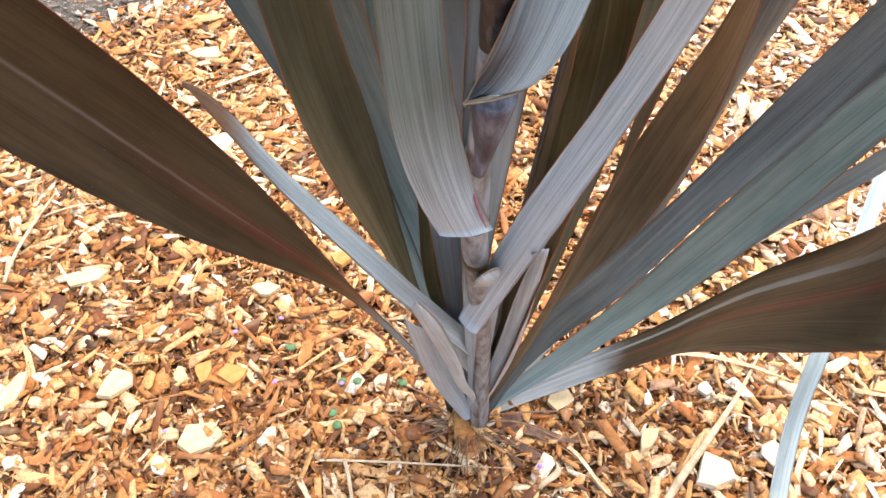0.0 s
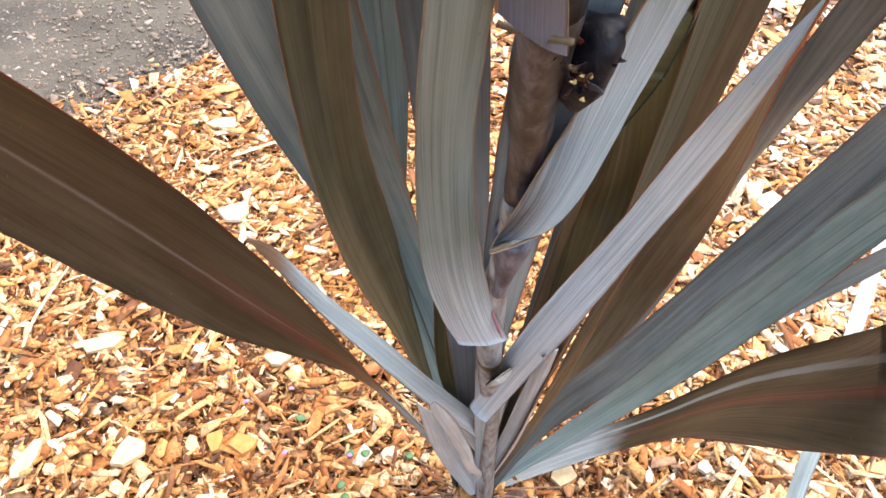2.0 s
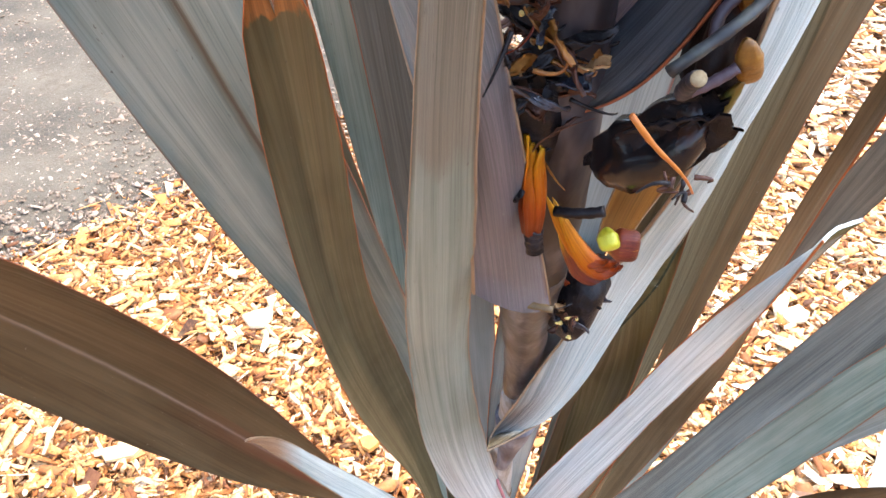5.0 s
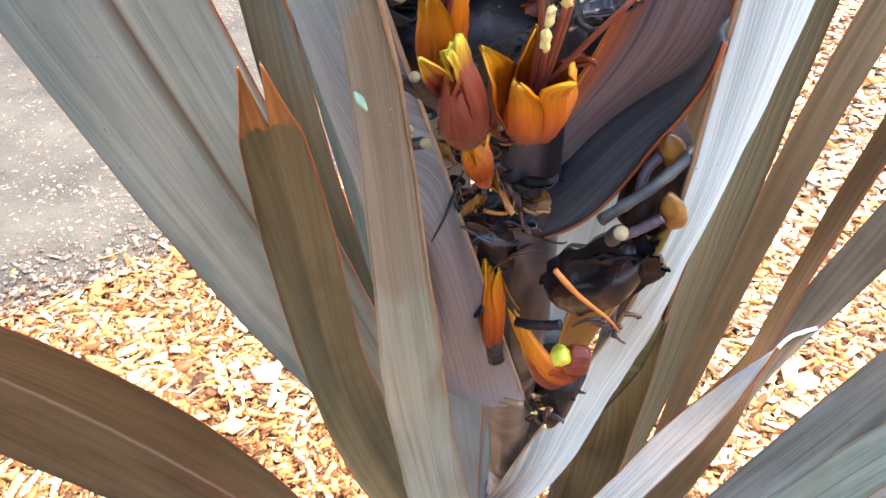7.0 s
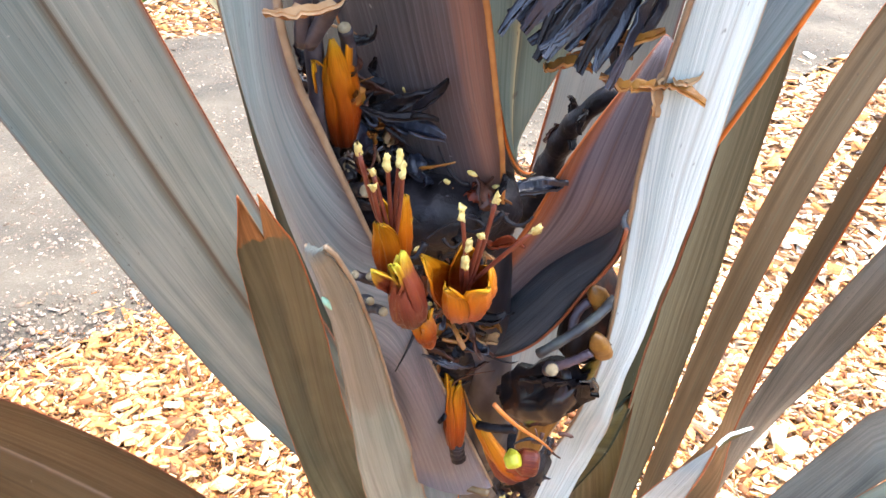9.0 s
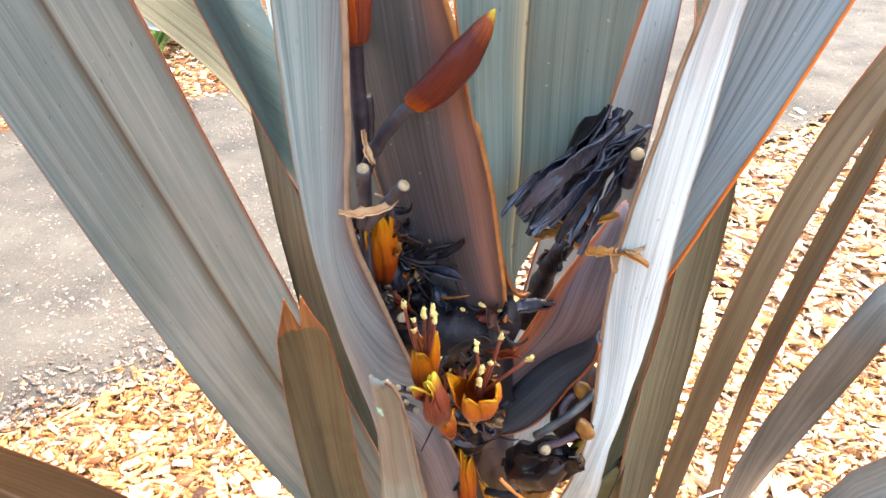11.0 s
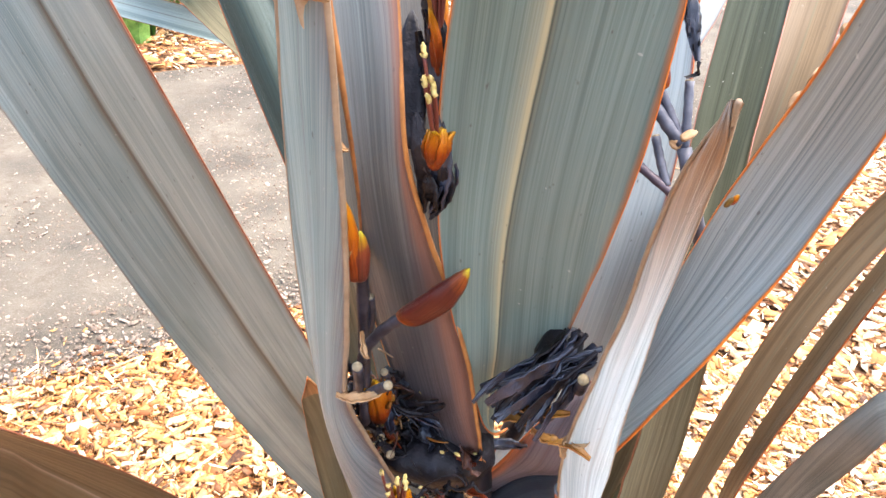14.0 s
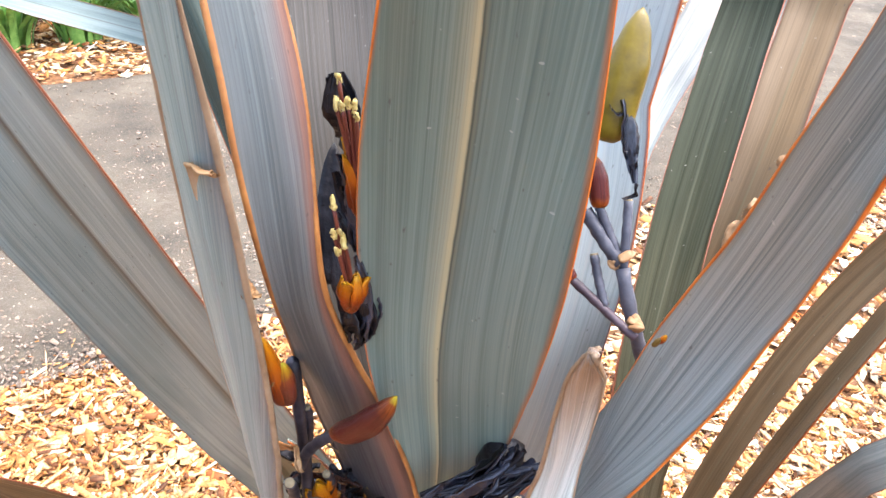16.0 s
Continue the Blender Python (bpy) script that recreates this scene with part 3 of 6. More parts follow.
SHAPES["t1"] = ([(0.0509, 0.5606, 0.0020), (0.0990, 0.5511, 0.2244), (0.1703, 0.5243, 0.3594), (0.2407, 0.5481, 0.4602), (0.3146, 0.5605, 0.5712), (0.3692, 0.5422, 0.7024)],
    [(0.0036, -0.0024, -0.0012), (0.0068, -0.0081, -0.0039), (0.0204, -0.0141, -0.0087), (0.0126, -0.0040, -0.0062), (0.0108, -0.0133, -0.0148), (0.0152, -0.0046, -0.0346)])
SHAPES["t2"] = ([(0.0374, 0.5668, 0.0044), (0.2075, 0.5735, 0.2203), (0.3018, 0.5610, 0.4103), (0.3544, 0.5289, 0.5833), (0.3821, 0.4935, 0.7040), (0.3831, 0.4234, 0.8276)],
    [(0.0056, -0.0043, -0.0031), (0.0141, -0.0053, -0.0071), (0.0205, -0.0193, -0.0086), (0.0113, -0.0186, -0.0097), (0.0041, -0.0147, -0.0125), (0.0024, -0.0140, -0.0146)])
SHAPES["t3"] = ([(0.0384, 0.5662, 0.0056), (0.1933, 0.5880, 0.1587), (0.3052, 0.5906, 0.2942), (0.3693, 0.5844, 0.4132), (0.4013, 0.5500, 0.5155), (0.4240, 0.5118, 0.6135)],
    [(0.0001, -0.0004, -0.0002), (0.0024, -0.0033, -0.0016), (0.0029, -0.0025, -0.0008), (0.0034, -0.0018, -0.0003), (0.0068, -0.0078, -0.0060), (0.0006, -0.0053, -0.0066)])
SHAPES["u"] = ([(0.0404, 0.5693, 0.0017), (0.1851, 0.6206, 0.0406), (0.2840, 0.5937, 0.1491), (0.3254, 0.5409, 0.3186), (0.3490, 0.4395, 0.4750), (0.3267, 0.3493, 0.6066)],
    [(0.0048, -0.0061, -0.0038), (0.0092, -0.0179, -0.0035), (-0.0151, -0.0238, -0.0053), (-0.0474, -0.0432, -0.0231), (-0.0629, -0.0474, -0.0338), (-0.0050, -0.0424, -0.0274)])
SHAPES["e"] = ([(0.0323, 0.5652, 0.0059), (-0.0681, 0.5961, 0.2888), (-0.0614, 0.5974, 0.5518), (-0.0644, 0.5317, 0.7839), (-0.0610, 0.4588, 0.9419), (-0.0667, 0.3918, 1.0300)],
    [(-0.0025, -0.0006, -0.0003), (-0.0074, 0.0006, -0.0001), (0.0047, -0.0001, 0.0063), (0.0183, 0.0038, 0.0091), (0.0282, 0.0020, -0.0033), (0.0243, -0.0097, -0.0294)])
SHAPES["c2"] = ([(0.0323, 0.5652, 0.0049), (-0.0654, 0.6579, 0.2630), (-0.0923, 0.6254, 0.5885), (-0.1357, 0.5655, 0.8449), (-0.1260, 0.4703, 1.0444), (-0.0861, 0.3206, 1.1680)],
    [(-0.0057, -0.0009, -0.0005), (0.0068, 0.0082, 0.0035), (0.0273, 0.0079, 0.0073), (0.0175, 0.0003, -0.0018), (0.0214, -0.0084, -0.0185), (0.0211, -0.0252, -0.0566)])
SHAPES["w1"] = ([(0.0313, 0.5672, 0.0059), (0.0435, 0.5632, 0.1279), (0.0497, 0.5476, 0.2465), (0.0508, 0.5151, 0.3618), (0.0459, 0.4593, 0.4699), (0.0309, 0.3787, 0.5738)],
    [(0.0031, 0.0004, 0.0001), (0.0131, -0.0010, -0.0006), (0.0142, -0.0002, -0.0002), (0.0119, 0.0017, 0.0010), (0.0108, 0.0040, 0.0022), (0.0102, 0.0062, 0.0035)])
SHAPES["w2"] = ([(0.0444, 0.5632, 0.0045), (0.0695, 0.5593, 0.1507), (0.0815, 0.5491, 0.2839), (0.0913, 0.5273, 0.3980), (0.0941, 0.4835, 0.4891), (0.0731, 0.4078, 0.5701)],
    [(0.0019, -0.0017, -0.0006), (0.0066, -0.0037, -0.0017), (0.0087, -0.0012, -0.0005), (0.0085, 0.0044, 0.0017), (0.0069, 0.0070, 0.0022), (0.0028, 0.0003, 0.0004)])
SHAPES["w3"] = ([(0.0324, 0.5683, 0.0068), (0.0380, 0.5321, 0.1194), (0.0261, 0.4807, 0.2230), (0.0130, 0.4312, 0.3261), (0.0063, 0.3932, 0.4335), (-0.0135, 0.3561, 0.5459)],
    [(0.0028, -0.0009, -0.0005), (0.0037, 0.0009, 0.0004), (0.0043, 0.0025, 0.0012), (0.0051, 0.0026, 0.0011), (0.0077, 0.0007, -0.0000), (0.0099, -0.0025, -0.0024)])
SHAPES["v1"] = ([(0.0384, 0.5662, 0.0047), (0.0777, 0.5334, 0.4163), (0.1020, 0.3575, 0.9707), (0.1244, 0.3208, 1.2067), (0.1364, 0.3661, 1.2354), (0.1487, 0.4046, 1.2744)],
    [(0.0041, -0.0009, -0.0005), (0.0100, -0.0032, -0.0004), (0.0118, -0.0029, -0.0020), (0.0115, -0.0039, -0.0011), (0.0118, -0.0048, -0.0001), (0.0121, -0.0050, -0.0008)])
SHAPES["v2"] = ([(0.0384, 0.5662, 0.0047), (0.0831, 0.5690, 0.3997), (0.1101, 0.4153, 0.9424), (0.1356, 0.4000, 1.1737), (0.1496, 0.4598, 1.2111), (0.1648, 0.5192, 1.2490)],
    [(0.0044, -0.0009, -0.0005), (0.0108, -0.0026, -0.0013), (0.0126, -0.0027, -0.0020), (0.0124, -0.0034, -0.0011), (0.0127, -0.0051, 0.0002), (0.0134, -0.0044, -0.0007)])
SHAPES["v3"] = ([(0.0736, 0.4354, 1.1493), (0.0768, 0.4638, 1.1644), (0.0893, 0.5021, 1.1802), (0.1081, 0.5724, 1.1899), (0.1283, 0.6418, 1.2051), (0.1446, 0.7071, 1.2312)],
    [(0.0150, -0.0017, -0.0010), (0.0147, -0.0023, -0.0027), (0.0137, -0.0064, -0.0034), (0.0137, -0.0115, -0.0031), (0.0155, -0.0038, -0.0050), (0.0159, -0.0073, -0.0040)])
SHAPES["v4"] = ([(-0.1283, 0.7752, 1.0485), (-0.2010, 0.7639, 1.0664), (-0.2584, 0.7497, 1.0808), (-0.3131, 0.7314, 1.0954), (-0.3920, 0.7172, 1.1126), (-0.4898, 0.7146, 1.1273)],
    [(0.0023, 0.0047, 0.0125), (0.0023, 0.0044, 0.0126), (0.0020, 0.0042, 0.0128), (0.0021, 0.0043, 0.0128), (0.0028, 0.0037, 0.0129), (-0.0008, 0.0093, 0.0111)])
SHAPES["v6"] = ([(-0.1534, 0.6093, 1.0204), (-0.1870, 0.6364, 1.0497), (-0.2192, 0.6523, 1.0781), (-0.2583, 0.6578, 1.1105), (-0.2979, 0.6668, 1.1353), (-0.3430, 0.6938, 1.1558)],
    [(0.0140, 0.0107, 0.0081), (0.0122, 0.0170, 0.0064), (0.0134, 0.0087, 0.0123), (0.0119, 0.0082, 0.0140), (0.0088, 0.0159, 0.0116), (0.0006, 0.0309, 0.0078)])
SHAPES["v5"] = ([(0.3821, 0.3654, 0.1756), (0.4032, 0.4222, 0.1911), (0.4213, 0.4647, 0.2215), (0.4348, 0.4931, 0.2580), (0.4661, 0.5467, 0.2907), (0.5457, 0.6894, 0.3211)],
    [(0.0083, -0.0041, 0.0025), (0.0083, -0.0045, 0.0022), (0.0084, -0.0050, 0.0013), (0.0085, -0.0052, 0.0006), (0.0087, -0.0049, 0.0008), (0.0086, -0.0049, 0.0010)])
SHAPES["y1"] = ([(0.0384, 0.5662, 0.0047), (0.0171, 0.5606, 0.2062), (-0.0115, 0.4874, 0.4058), (-0.0153, 0.4966, 0.4846), (-0.0131, 0.5020, 0.5410), (-0.0229, 0.5103, 0.6161)],
    [(0.0033, 0.0005, 0.0003), (0.0076, 0.0019, 0.0009), (0.0109, 0.0034, 0.0013), (0.0119, 0.0009, 0.0000), (0.0119, 0.0012, 0.0005), (0.0117, 0.0018, 0.0014)])
SHAPES["x1"] = ([(0.0384, 0.5662, 0.0047), (0.0106, 0.5078, 0.4353), (-0.0190, 0.3181, 0.9999), (-0.0380, 0.2747, 1.2384), (-0.0471, 0.3008, 1.2578), (-0.0518, 0.3086, 1.2846)],
    [(0.0079, 0.0026, 0.0007), (0.0193, 0.0092, -0.0001), (0.0231, 0.0055, 0.0067), (0.0224, 0.0113, 0.0026), (0.0240, 0.0089, 0.0003), (0.0233, 0.0093, 0.0002)])
# end of leaf curves
SHAPES["w4"] = ([(0.0304, 0.5515, 0.0295), (0.0016, 0.5387, 0.1293), (-0.0127, 0.5227, 0.2217), (-0.0207, 0.5019, 0.3026), (-0.0291, 0.4833, 0.3684)],
    [(0.0073, -0.0002, 0.0064), (0.0183, 0.0000, 0.0000), (0.0231, 0.0037, -0.0158), (0.0231, 0.0070, -0.0249), (0.0162, 0.0045, -0.0141)])
SHAPES["w5"] = ([(0.0331, 0.5491, 0.0539), (0.0340, 0.5357, 0.1489), (0.0420, 0.5161, 0.2477), (0.0438, 0.4856, 0.3594), (0.0398, 0.4577, 0.4487), (0.0441, 0.4399, 0.4993)],
    [(0.0040, -0.0005, 0.0033), (0.0112, -0.0002, 0.0003), (0.0095, -0.0053, 0.0209), (0.0097, -0.0043, 0.0141), (0.0130, -0.0085, 0.0246), (0.0125, -0.0101, 0.0269)])
SHAPES["w6"] = ([(0.0412, 0.5491, 0.0531), (0.0610, 0.5304, 0.1787), (0.0711, 0.5099, 0.2697), (0.0761, 0.4719, 0.4013), (0.0780, 0.4368, 0.5055), (0.0796, 0.4101, 0.5717)],
    [(0.0056, -0.0004, 0.0023), (0.0114, 0.0012, -0.0091), (0.0114, 0.0050, -0.0197), (0.0110, 0.0048, -0.0164), (0.0078, 0.0022, -0.0068), (0.0038, -0.0003, 0.0004)])
SHAPES["w7"] = ([(0.0318, 0.5209, 0.2255), (0.0129, 0.5090, 0.2757), (-0.0024, 0.4924, 0.3377), (-0.0110, 0.4771, 0.3887)],
    [(0.0025, -0.0087, 0.0384), (0.0070, -0.0088, 0.0327), (0.0079, -0.0030, 0.0110), (0.0075, -0.0023, 0.0071)])
SHAPES["kf"] = ([(0.0380, 0.2049, 1.0257), (0.0401, 0.2069, 1.0346), (0.0433, 0.2069, 1.0449), (0.0468, 0.2058, 1.0544)],
    [(0.0037, -0.0006, -0.0000), (0.0046, -0.0011, -0.0004), (0.0054, -0.0018, -0.0010), (0.0058, -0.0020, -0.0012)])


def strap(name, key, parent, front, back, rim, label="", fold=0.12, power=1.4, ext=0.0, droop=0.0, thick=0.0013, wave=0.0006, rings=44, cols=11,
          notch=None, toward=None, margin=0.00042, rib=0.0):
    """One strap leaf or bract: a solid blade along its spine with a keel, two faces and a margin on either edge."""
    spine, half = (np.array(a) for a in SHAPES[key])
    u = np.linspace(0, 1, rings)
    b = basis(len(spine), u)
    p, h = b @ spine, b @ half
    if ext > 0:
        k = 16
        step = p[-1] - p[-2]
        way = step / (np.linalg.norm(step) + 1e-9)
        if toward is not None:
            way = np.array(toward) / np.linalg.norm(toward)
        s = np.linspace(0, 1, k + 1)[1:]
        tail = p[-1] + way * (ext * s)[:, None] + np.array([0, 0, -droop]) * (s ** 2)[:, None]
        width = (1 - s ** 2.2) ** 0.8
        h = np.concatenate([h, h[-1] * np.maximum(width, 0.02)[:, None]])
        p = np.concatenate([p, tail])
    n = len(p)
    tan = np.gradient(p, axis=0)
    tan /= np.linalg.norm(tan, axis=1)[:, None] + 1e-9
    w = np.linalg.norm(h, axis=1)
    nor = np.cross(h, tan)
    nor /= np.linalg.norm(nor, axis=1)[:, None] + 1e-9
    run = np.concatenate([[0], np.cumsum(np.linalg.norm(np.diff(p, axis=0), axis=1))])
    s = np.linspace(-1, 1, cols)
    seed = sum(ord(c) for c in key) * 1.37
    front_v, back_v, uv_r, uv_u = [], [], [], []
    for i in range(n):
        for j in range(cols):
            sj, late = s[j], 0.0
            if notch and run[i] > run[-1] - notch:
                late = (run[i] - run[-1] + notch) / notch
                if abs(sj) > 0.5:
                    sj = math.copysign(0.5 + (abs(sj) - 0.5) * (1 - late), sj)
            crest = rib * (1 - run[i] / run[-1]) ** 2.5
            sj = crest + sj * (1 - crest) if sj > 0 else crest + sj * (1 + crest)
            q = p[i] + h[i] * sj
            dip = -fold * w[i] * (1 - abs(s[j]) ** power)
            rip = wave * noise.noise(Vector((run[i] * 30, s[j] * 1.3, seed))) + 0.5 * wave * noise.noise(Vector((run[i] * 90, s[j] * 3, seed + 7)))
            e = wave * 0.8 * noise.noise(Vector((run[i] * 45, seed, 3.0 if s[j] > 0 else 9.0))) * abs(s[j]) ** 3
            q = q + nor[i] * (dip + rip) + h[i] / (w[i] + 1e-9) * e
            if late and abs(s[j]) < 0.5:
                q = q - tan[i] * (notch * late * (1 - abs(s[j]) / 0.5))
            front_v.append(q + nor[i] * thick * 0.5)
            back_v.append(q - nor[i] * thick * 0.5)
            uv_r.append((s[j] * w[i] + seed, run[i]))
            uv_u.append(((s[j] + 1) / 2, run[i] / run[rings - 1]))
    m = n * cols
    faces, slots = [], []
    for i in range(n - 1):
        for j in range(cols - 1):
            a = i * cols + j
            faces.append((a, a + 1, a + cols + 1, a + cols))
            slots.append(0)
            faces.append((m + a, m + a + cols, m + a + cols + 1, m + a + 1))
            slots.append(1)
        for j, flip in ((0, True), (cols - 1, False)):
            a = i * cols + j
            f = (a, a + cols, m + a + cols, m + a)
            faces.append(f[::-1] if flip else f)
            slots.append(0)
    for i in (0, n - 1):
        for j in range(cols - 1):
            a = i * cols + j
            faces.append((a, a + 1, m + a + 1, m + a))
            slots.append(0)
    ob = mesh_object(name, front_v + back_v, faces, [front, back], parent, label, {"real": uv_r * 2, "unit": uv_u * 2}, slots)
    if rim is not None:
        for j in (0, cols - 1):
            line = [(front_v[i * cols + j] + back_v[i * cols + j]) / 2 for i in range(n)]
            vs, fs = tube(line, [min(margin, 0.12 * w[i] + 0.0002) for i in range(n)], 6)
            mesh_object("margin", vs, fs, rim, ob)
    return ob


# ground
def near_edge(x):
    return 1.70 + 0.9 * (x + 0.74) + 0.05 * math.sin(2.3 * x + 1) + 0.02 * math.sin(9 * x)


def far_edge(x):
    return 3.25 + 0.9 * (x + 2.2) + 0.08 * math.sin(1.7 * x) + 0.03 * math.sin(6 * x)


def rise(x, y):
    return 0.012 * noise.noise(Vector((x * 3, y * 3, 0.4))) + 0.006 * noise.noise(Vector((x * 9, y * 9, 2.4)))


xs = np.concatenate([[-80, -30, -12, -6], np.arange(-4, 5.01, 0.08), [7, 12, 30, 80]])
ys = np.concatenate([[-80, -30, -10, -4, -2], np.arange(-1, 9.01, 0.08), [12, 18, 40, 90]])
gv = [(x, y, (rise(x, y) if -4 <= x <= 5 and -1 <= y <= 9 else 0) - 0.012) for y in ys for x in xs]
gf = [(j * len(xs) + i, j * len(xs) + i + 1, (j + 1) * len(xs) + i + 1, (j + 1) * len(xs) + i) for j in range(len(ys) - 1) for i in range(len(xs) - 1)]
ground = mesh_object("ground", gv, gf, SOIL)
tagged(ground, "brown bark and soil under the loose wood mulch", "ground", kind="structure")

px = np.concatenate([[-40, -20, -10, -6], np.arange(-4, 6.01, 0.06), [8, 14, 25, 40]])
pv, pf, rows_n = [], [], 26
for x in px:
    for k in range(rows_n):
        f = k / (rows_n - 1)
        y = near_edge(x) * (1 - f) + far_edge(x) * f
        lift = 0.010 * min(1, 8 * f, 8 * (1 - f))
        pv.append((x, y, 0.006 + lift + 0.004 * noise.noise(Vector((x * 2.5, y * 2.5, 7))) + (rise(x, y) * 0.4 if -4 <= x <= 6 and y < 9 else 0)))
for i in range(len(px) - 1):
    for k in range(rows_n - 1):
        a = i * rows_n + k
        pf.append((a, a + rows_n, a + rows_n + 1, a + 1))
path = mesh_object("path", pv, pf, SAND)
tagged(path, "compacted pale grey-brown sandy footpath with grit", "path", kind="structure")


# wood mulch
def chip_cloud(rng, centres, sizes, flat=0.35, stretch=(0.3, 0.85), lift=0.02, thick=(0.12, 0.3)):
    """Many split wood chips as arrays: an uneven five-sided slab each."""
    k, n = 5, len(centres)
    corner = np.array([0.35, 0.65, 2.5, 3.6, 5.6])
    ang = np.sort(corner + rng.normal(0, 0.28, (n, k)), axis=1)
    rad = rng.uniform(0.7, 1.25, (n, k))
    sx = sizes / 2
    sy = sx * rng.uniform(*stretch, n)
    th = np.clip(sy * rng.uniform(*thick, n) * 2, 0.0008, 0.0032)
    top = np.stack([np.cos(ang) * rad * sx[:, None], np.sin(ang) * rad * sy[:, None], np.repeat(th[:, None], k, 1) * rng.uniform(0.3, 1.0, (n, k))], -1)
    bot = np.stack([np.cos(ang) * rad * sx[:, None] * 1.03, np.sin(ang) * rad * sy[:, None] * 1.05, -np.repeat(th[:, None], k, 1) * 0.5], -1)
    v = np.concatenate([top, bot], 1)
    yaw, tx, ty = rng.uniform(0, 6.283, n), rng.normal(0, flat, n), rng.normal(0, flat, n)
    cz, sz, cx, sxx, cy, syy = np.cos(yaw), np.sin(yaw), np.cos(tx), np.sin(tx), np.cos(ty), np.sin(ty)
    y1 = v[..., 1] * cx[:, None] - v[..., 2] * sxx[:, None]
    z1 = v[..., 1] * sxx[:, None] + v[..., 2] * cx[:, None]
    x2 = v[..., 0] * cy[:, None] + z1 * syy[:, None]
    z2 = -v[..., 0] * syy[:, None] + z1 * cy[:, None]
    x3 = x2 * cz[:, None] - y1 * sz[:, None]
    y3 = x2 * sz[:, None] + y1 * cz[:, None]
    out = np.stack([x3, y3, z2], -1) + centres[:, None]
    return out.reshape(-1, 3)


CHIP_FACES = [(0, 1, 2, 3, 4)] + [(5 + i, 5 + (i + 1) % 5, (i + 1) % 5, i) for i in range(5)]


def chip_mesh(name, verts, mat):
    n = len(verts) // 10
    sizes = [5, 4, 4, 4, 4, 4]
    loops = np.concatenate([np.array(f) for f in CHIP_FACES])
    allv = (loops[None] + 10 * np.arange(n)[:, None]).ravel()
    tot = np.tile(sizes, n)
    start = np.concatenate([[0], np.cumsum(tot)[:-1]])
    me = bpy.data.meshes.new(name)
    me.vertices.add(len(verts))
    me.vertices.foreach_set("co", verts.astype(np.float32).ravel())
    me.loops.add(len(allv))
    me.loops.foreach_set("vertex_index", allv.astype(np.int32))
    me.polygons.add(len(tot))
    me.polygons.foreach_set("loop_start", start.astype(np.int32))
    me.polygons.foreach_set("loop_total", tot.astype(np.int32))
    me.update(calc_edges=True)
    me.validate()
    me.materials.append(mat)
    return me


BASE = Vector((0.038, 0.566, 0.0))
rng = np.random.default_rng(5)


def spread(count, x0, x1, y0, y1, keep):
    xy = np.stack([rng.uniform(x0, x1, count), rng.uniform(y0, y1, count)], -1) + rng.normal(0, 0.09, (count, 2))
    ok = np.array([keep(x, y) for x, y in xy])
    return xy[ok]


def on_bed(x, y):
    m = y - near_edge(x)
    return m < -0.02 or rng.random() < math.exp(-max(0, m + 0.02) * 16) * 0.7


mulch = new("mulch")
tagged(mulch, "loose golden and cream wood chip mulch round the plant", "mulch", kind="stuff")
near = spread(36000, -1.35, 1.25, 0.15, 1.75, on_bed)
fines = spread(19000, -1.3, 1.2, 0.2, 1.7, on_bed)
crumbs = np.concatenate([spread(28000, -1.3, 1.2, 0.2, 1.7, on_bed), rng.normal((-0.1, 0.56), (0.32, 0.22), (9000, 2))])
right = spread(7000, 0.18, 1.25, 0.25, 1.7, lambda x, y: on_bed(x, y) and rng.random() < min(1, (x - 0.18) * 2.5))
verge = spread(26000, -1.4, 0.6, 0.7, 2.9, lambda x, y: abs(y - near_edge(x) + 0.10) < abs(rng.normal(0, 0.12)))
shards = spread(3200, -1.3, 1.2, 0.2, 1.7, on_bed)
far = spread(20000, -1.6, 3.2, 1.6, 4.4, on_bed)
beyond = spread(9000, -4.5, 1.5, 2.6, 6.5, lambda x, y: y > far_edge(x) + rng.normal(0, 0.08))
outer = spread(42000, -4.6, 4.6, -2.6, 5.2, lambda x, y: (on_bed(x, y) or y > far_edge(x) + 0.1) and not (-1.2 < x < 1.1 and 0.3 < y < 1.6))
for xy, mean, slim, deep in ((outer, 0.052, (0.3, 0.75), 1.3), (near, 0.027, (0.18, 0.65), 1.3), (crumbs, 0.010, (0.2, 0.8), 1.3), (verge, 0.024, (0.04, 0.2), 1.5), (right, 0.031, (0.12, 0.6), 1.5), (fines, 0.015, (0.08, 0.25), 1.2), (shards, 0.052, (0.05, 0.2), 1.5), (far, 0.036, (0.2, 0.7), 1.3), (beyond, 0.036, (0.25, 0.75), 1.6)):
    size = np.clip(rng.lognormal(math.log(mean), 0.42, len(xy)), 0.007, 0.09)
    z = np.array([rise(x, y) for x, y in xy]) + rng.uniform(-0.010, 0.013, len(xy)) * deep
    ch = chip_cloud(rng, np.concatenate([xy, z[:, None]], 1), size, 0.24, slim)
    ob = new("chip_litter", chip_mesh("chip_litter", ch, CRUMBS if xy is crumbs else VERGE if xy is verge else CHIP_PALE if xy is right or xy is far or xy is beyond else CHIP_MANY))
    ob.parent = mulch
    tagged(ob, kind="stuff")

# the flax
plant = new("flax_plant")
plant.location = BASE
tagged(plant, "bronze New Zealand flax with strap leaves and a flowering stalk", "plant")


def leaf(name, key, front, back, rim, label="", **k):
    ob = strap(name, key, plant, front, back, rim, label, **k)
    ob.matrix_parent_inverse = Matrix.Translation(-BASE)
    return ob


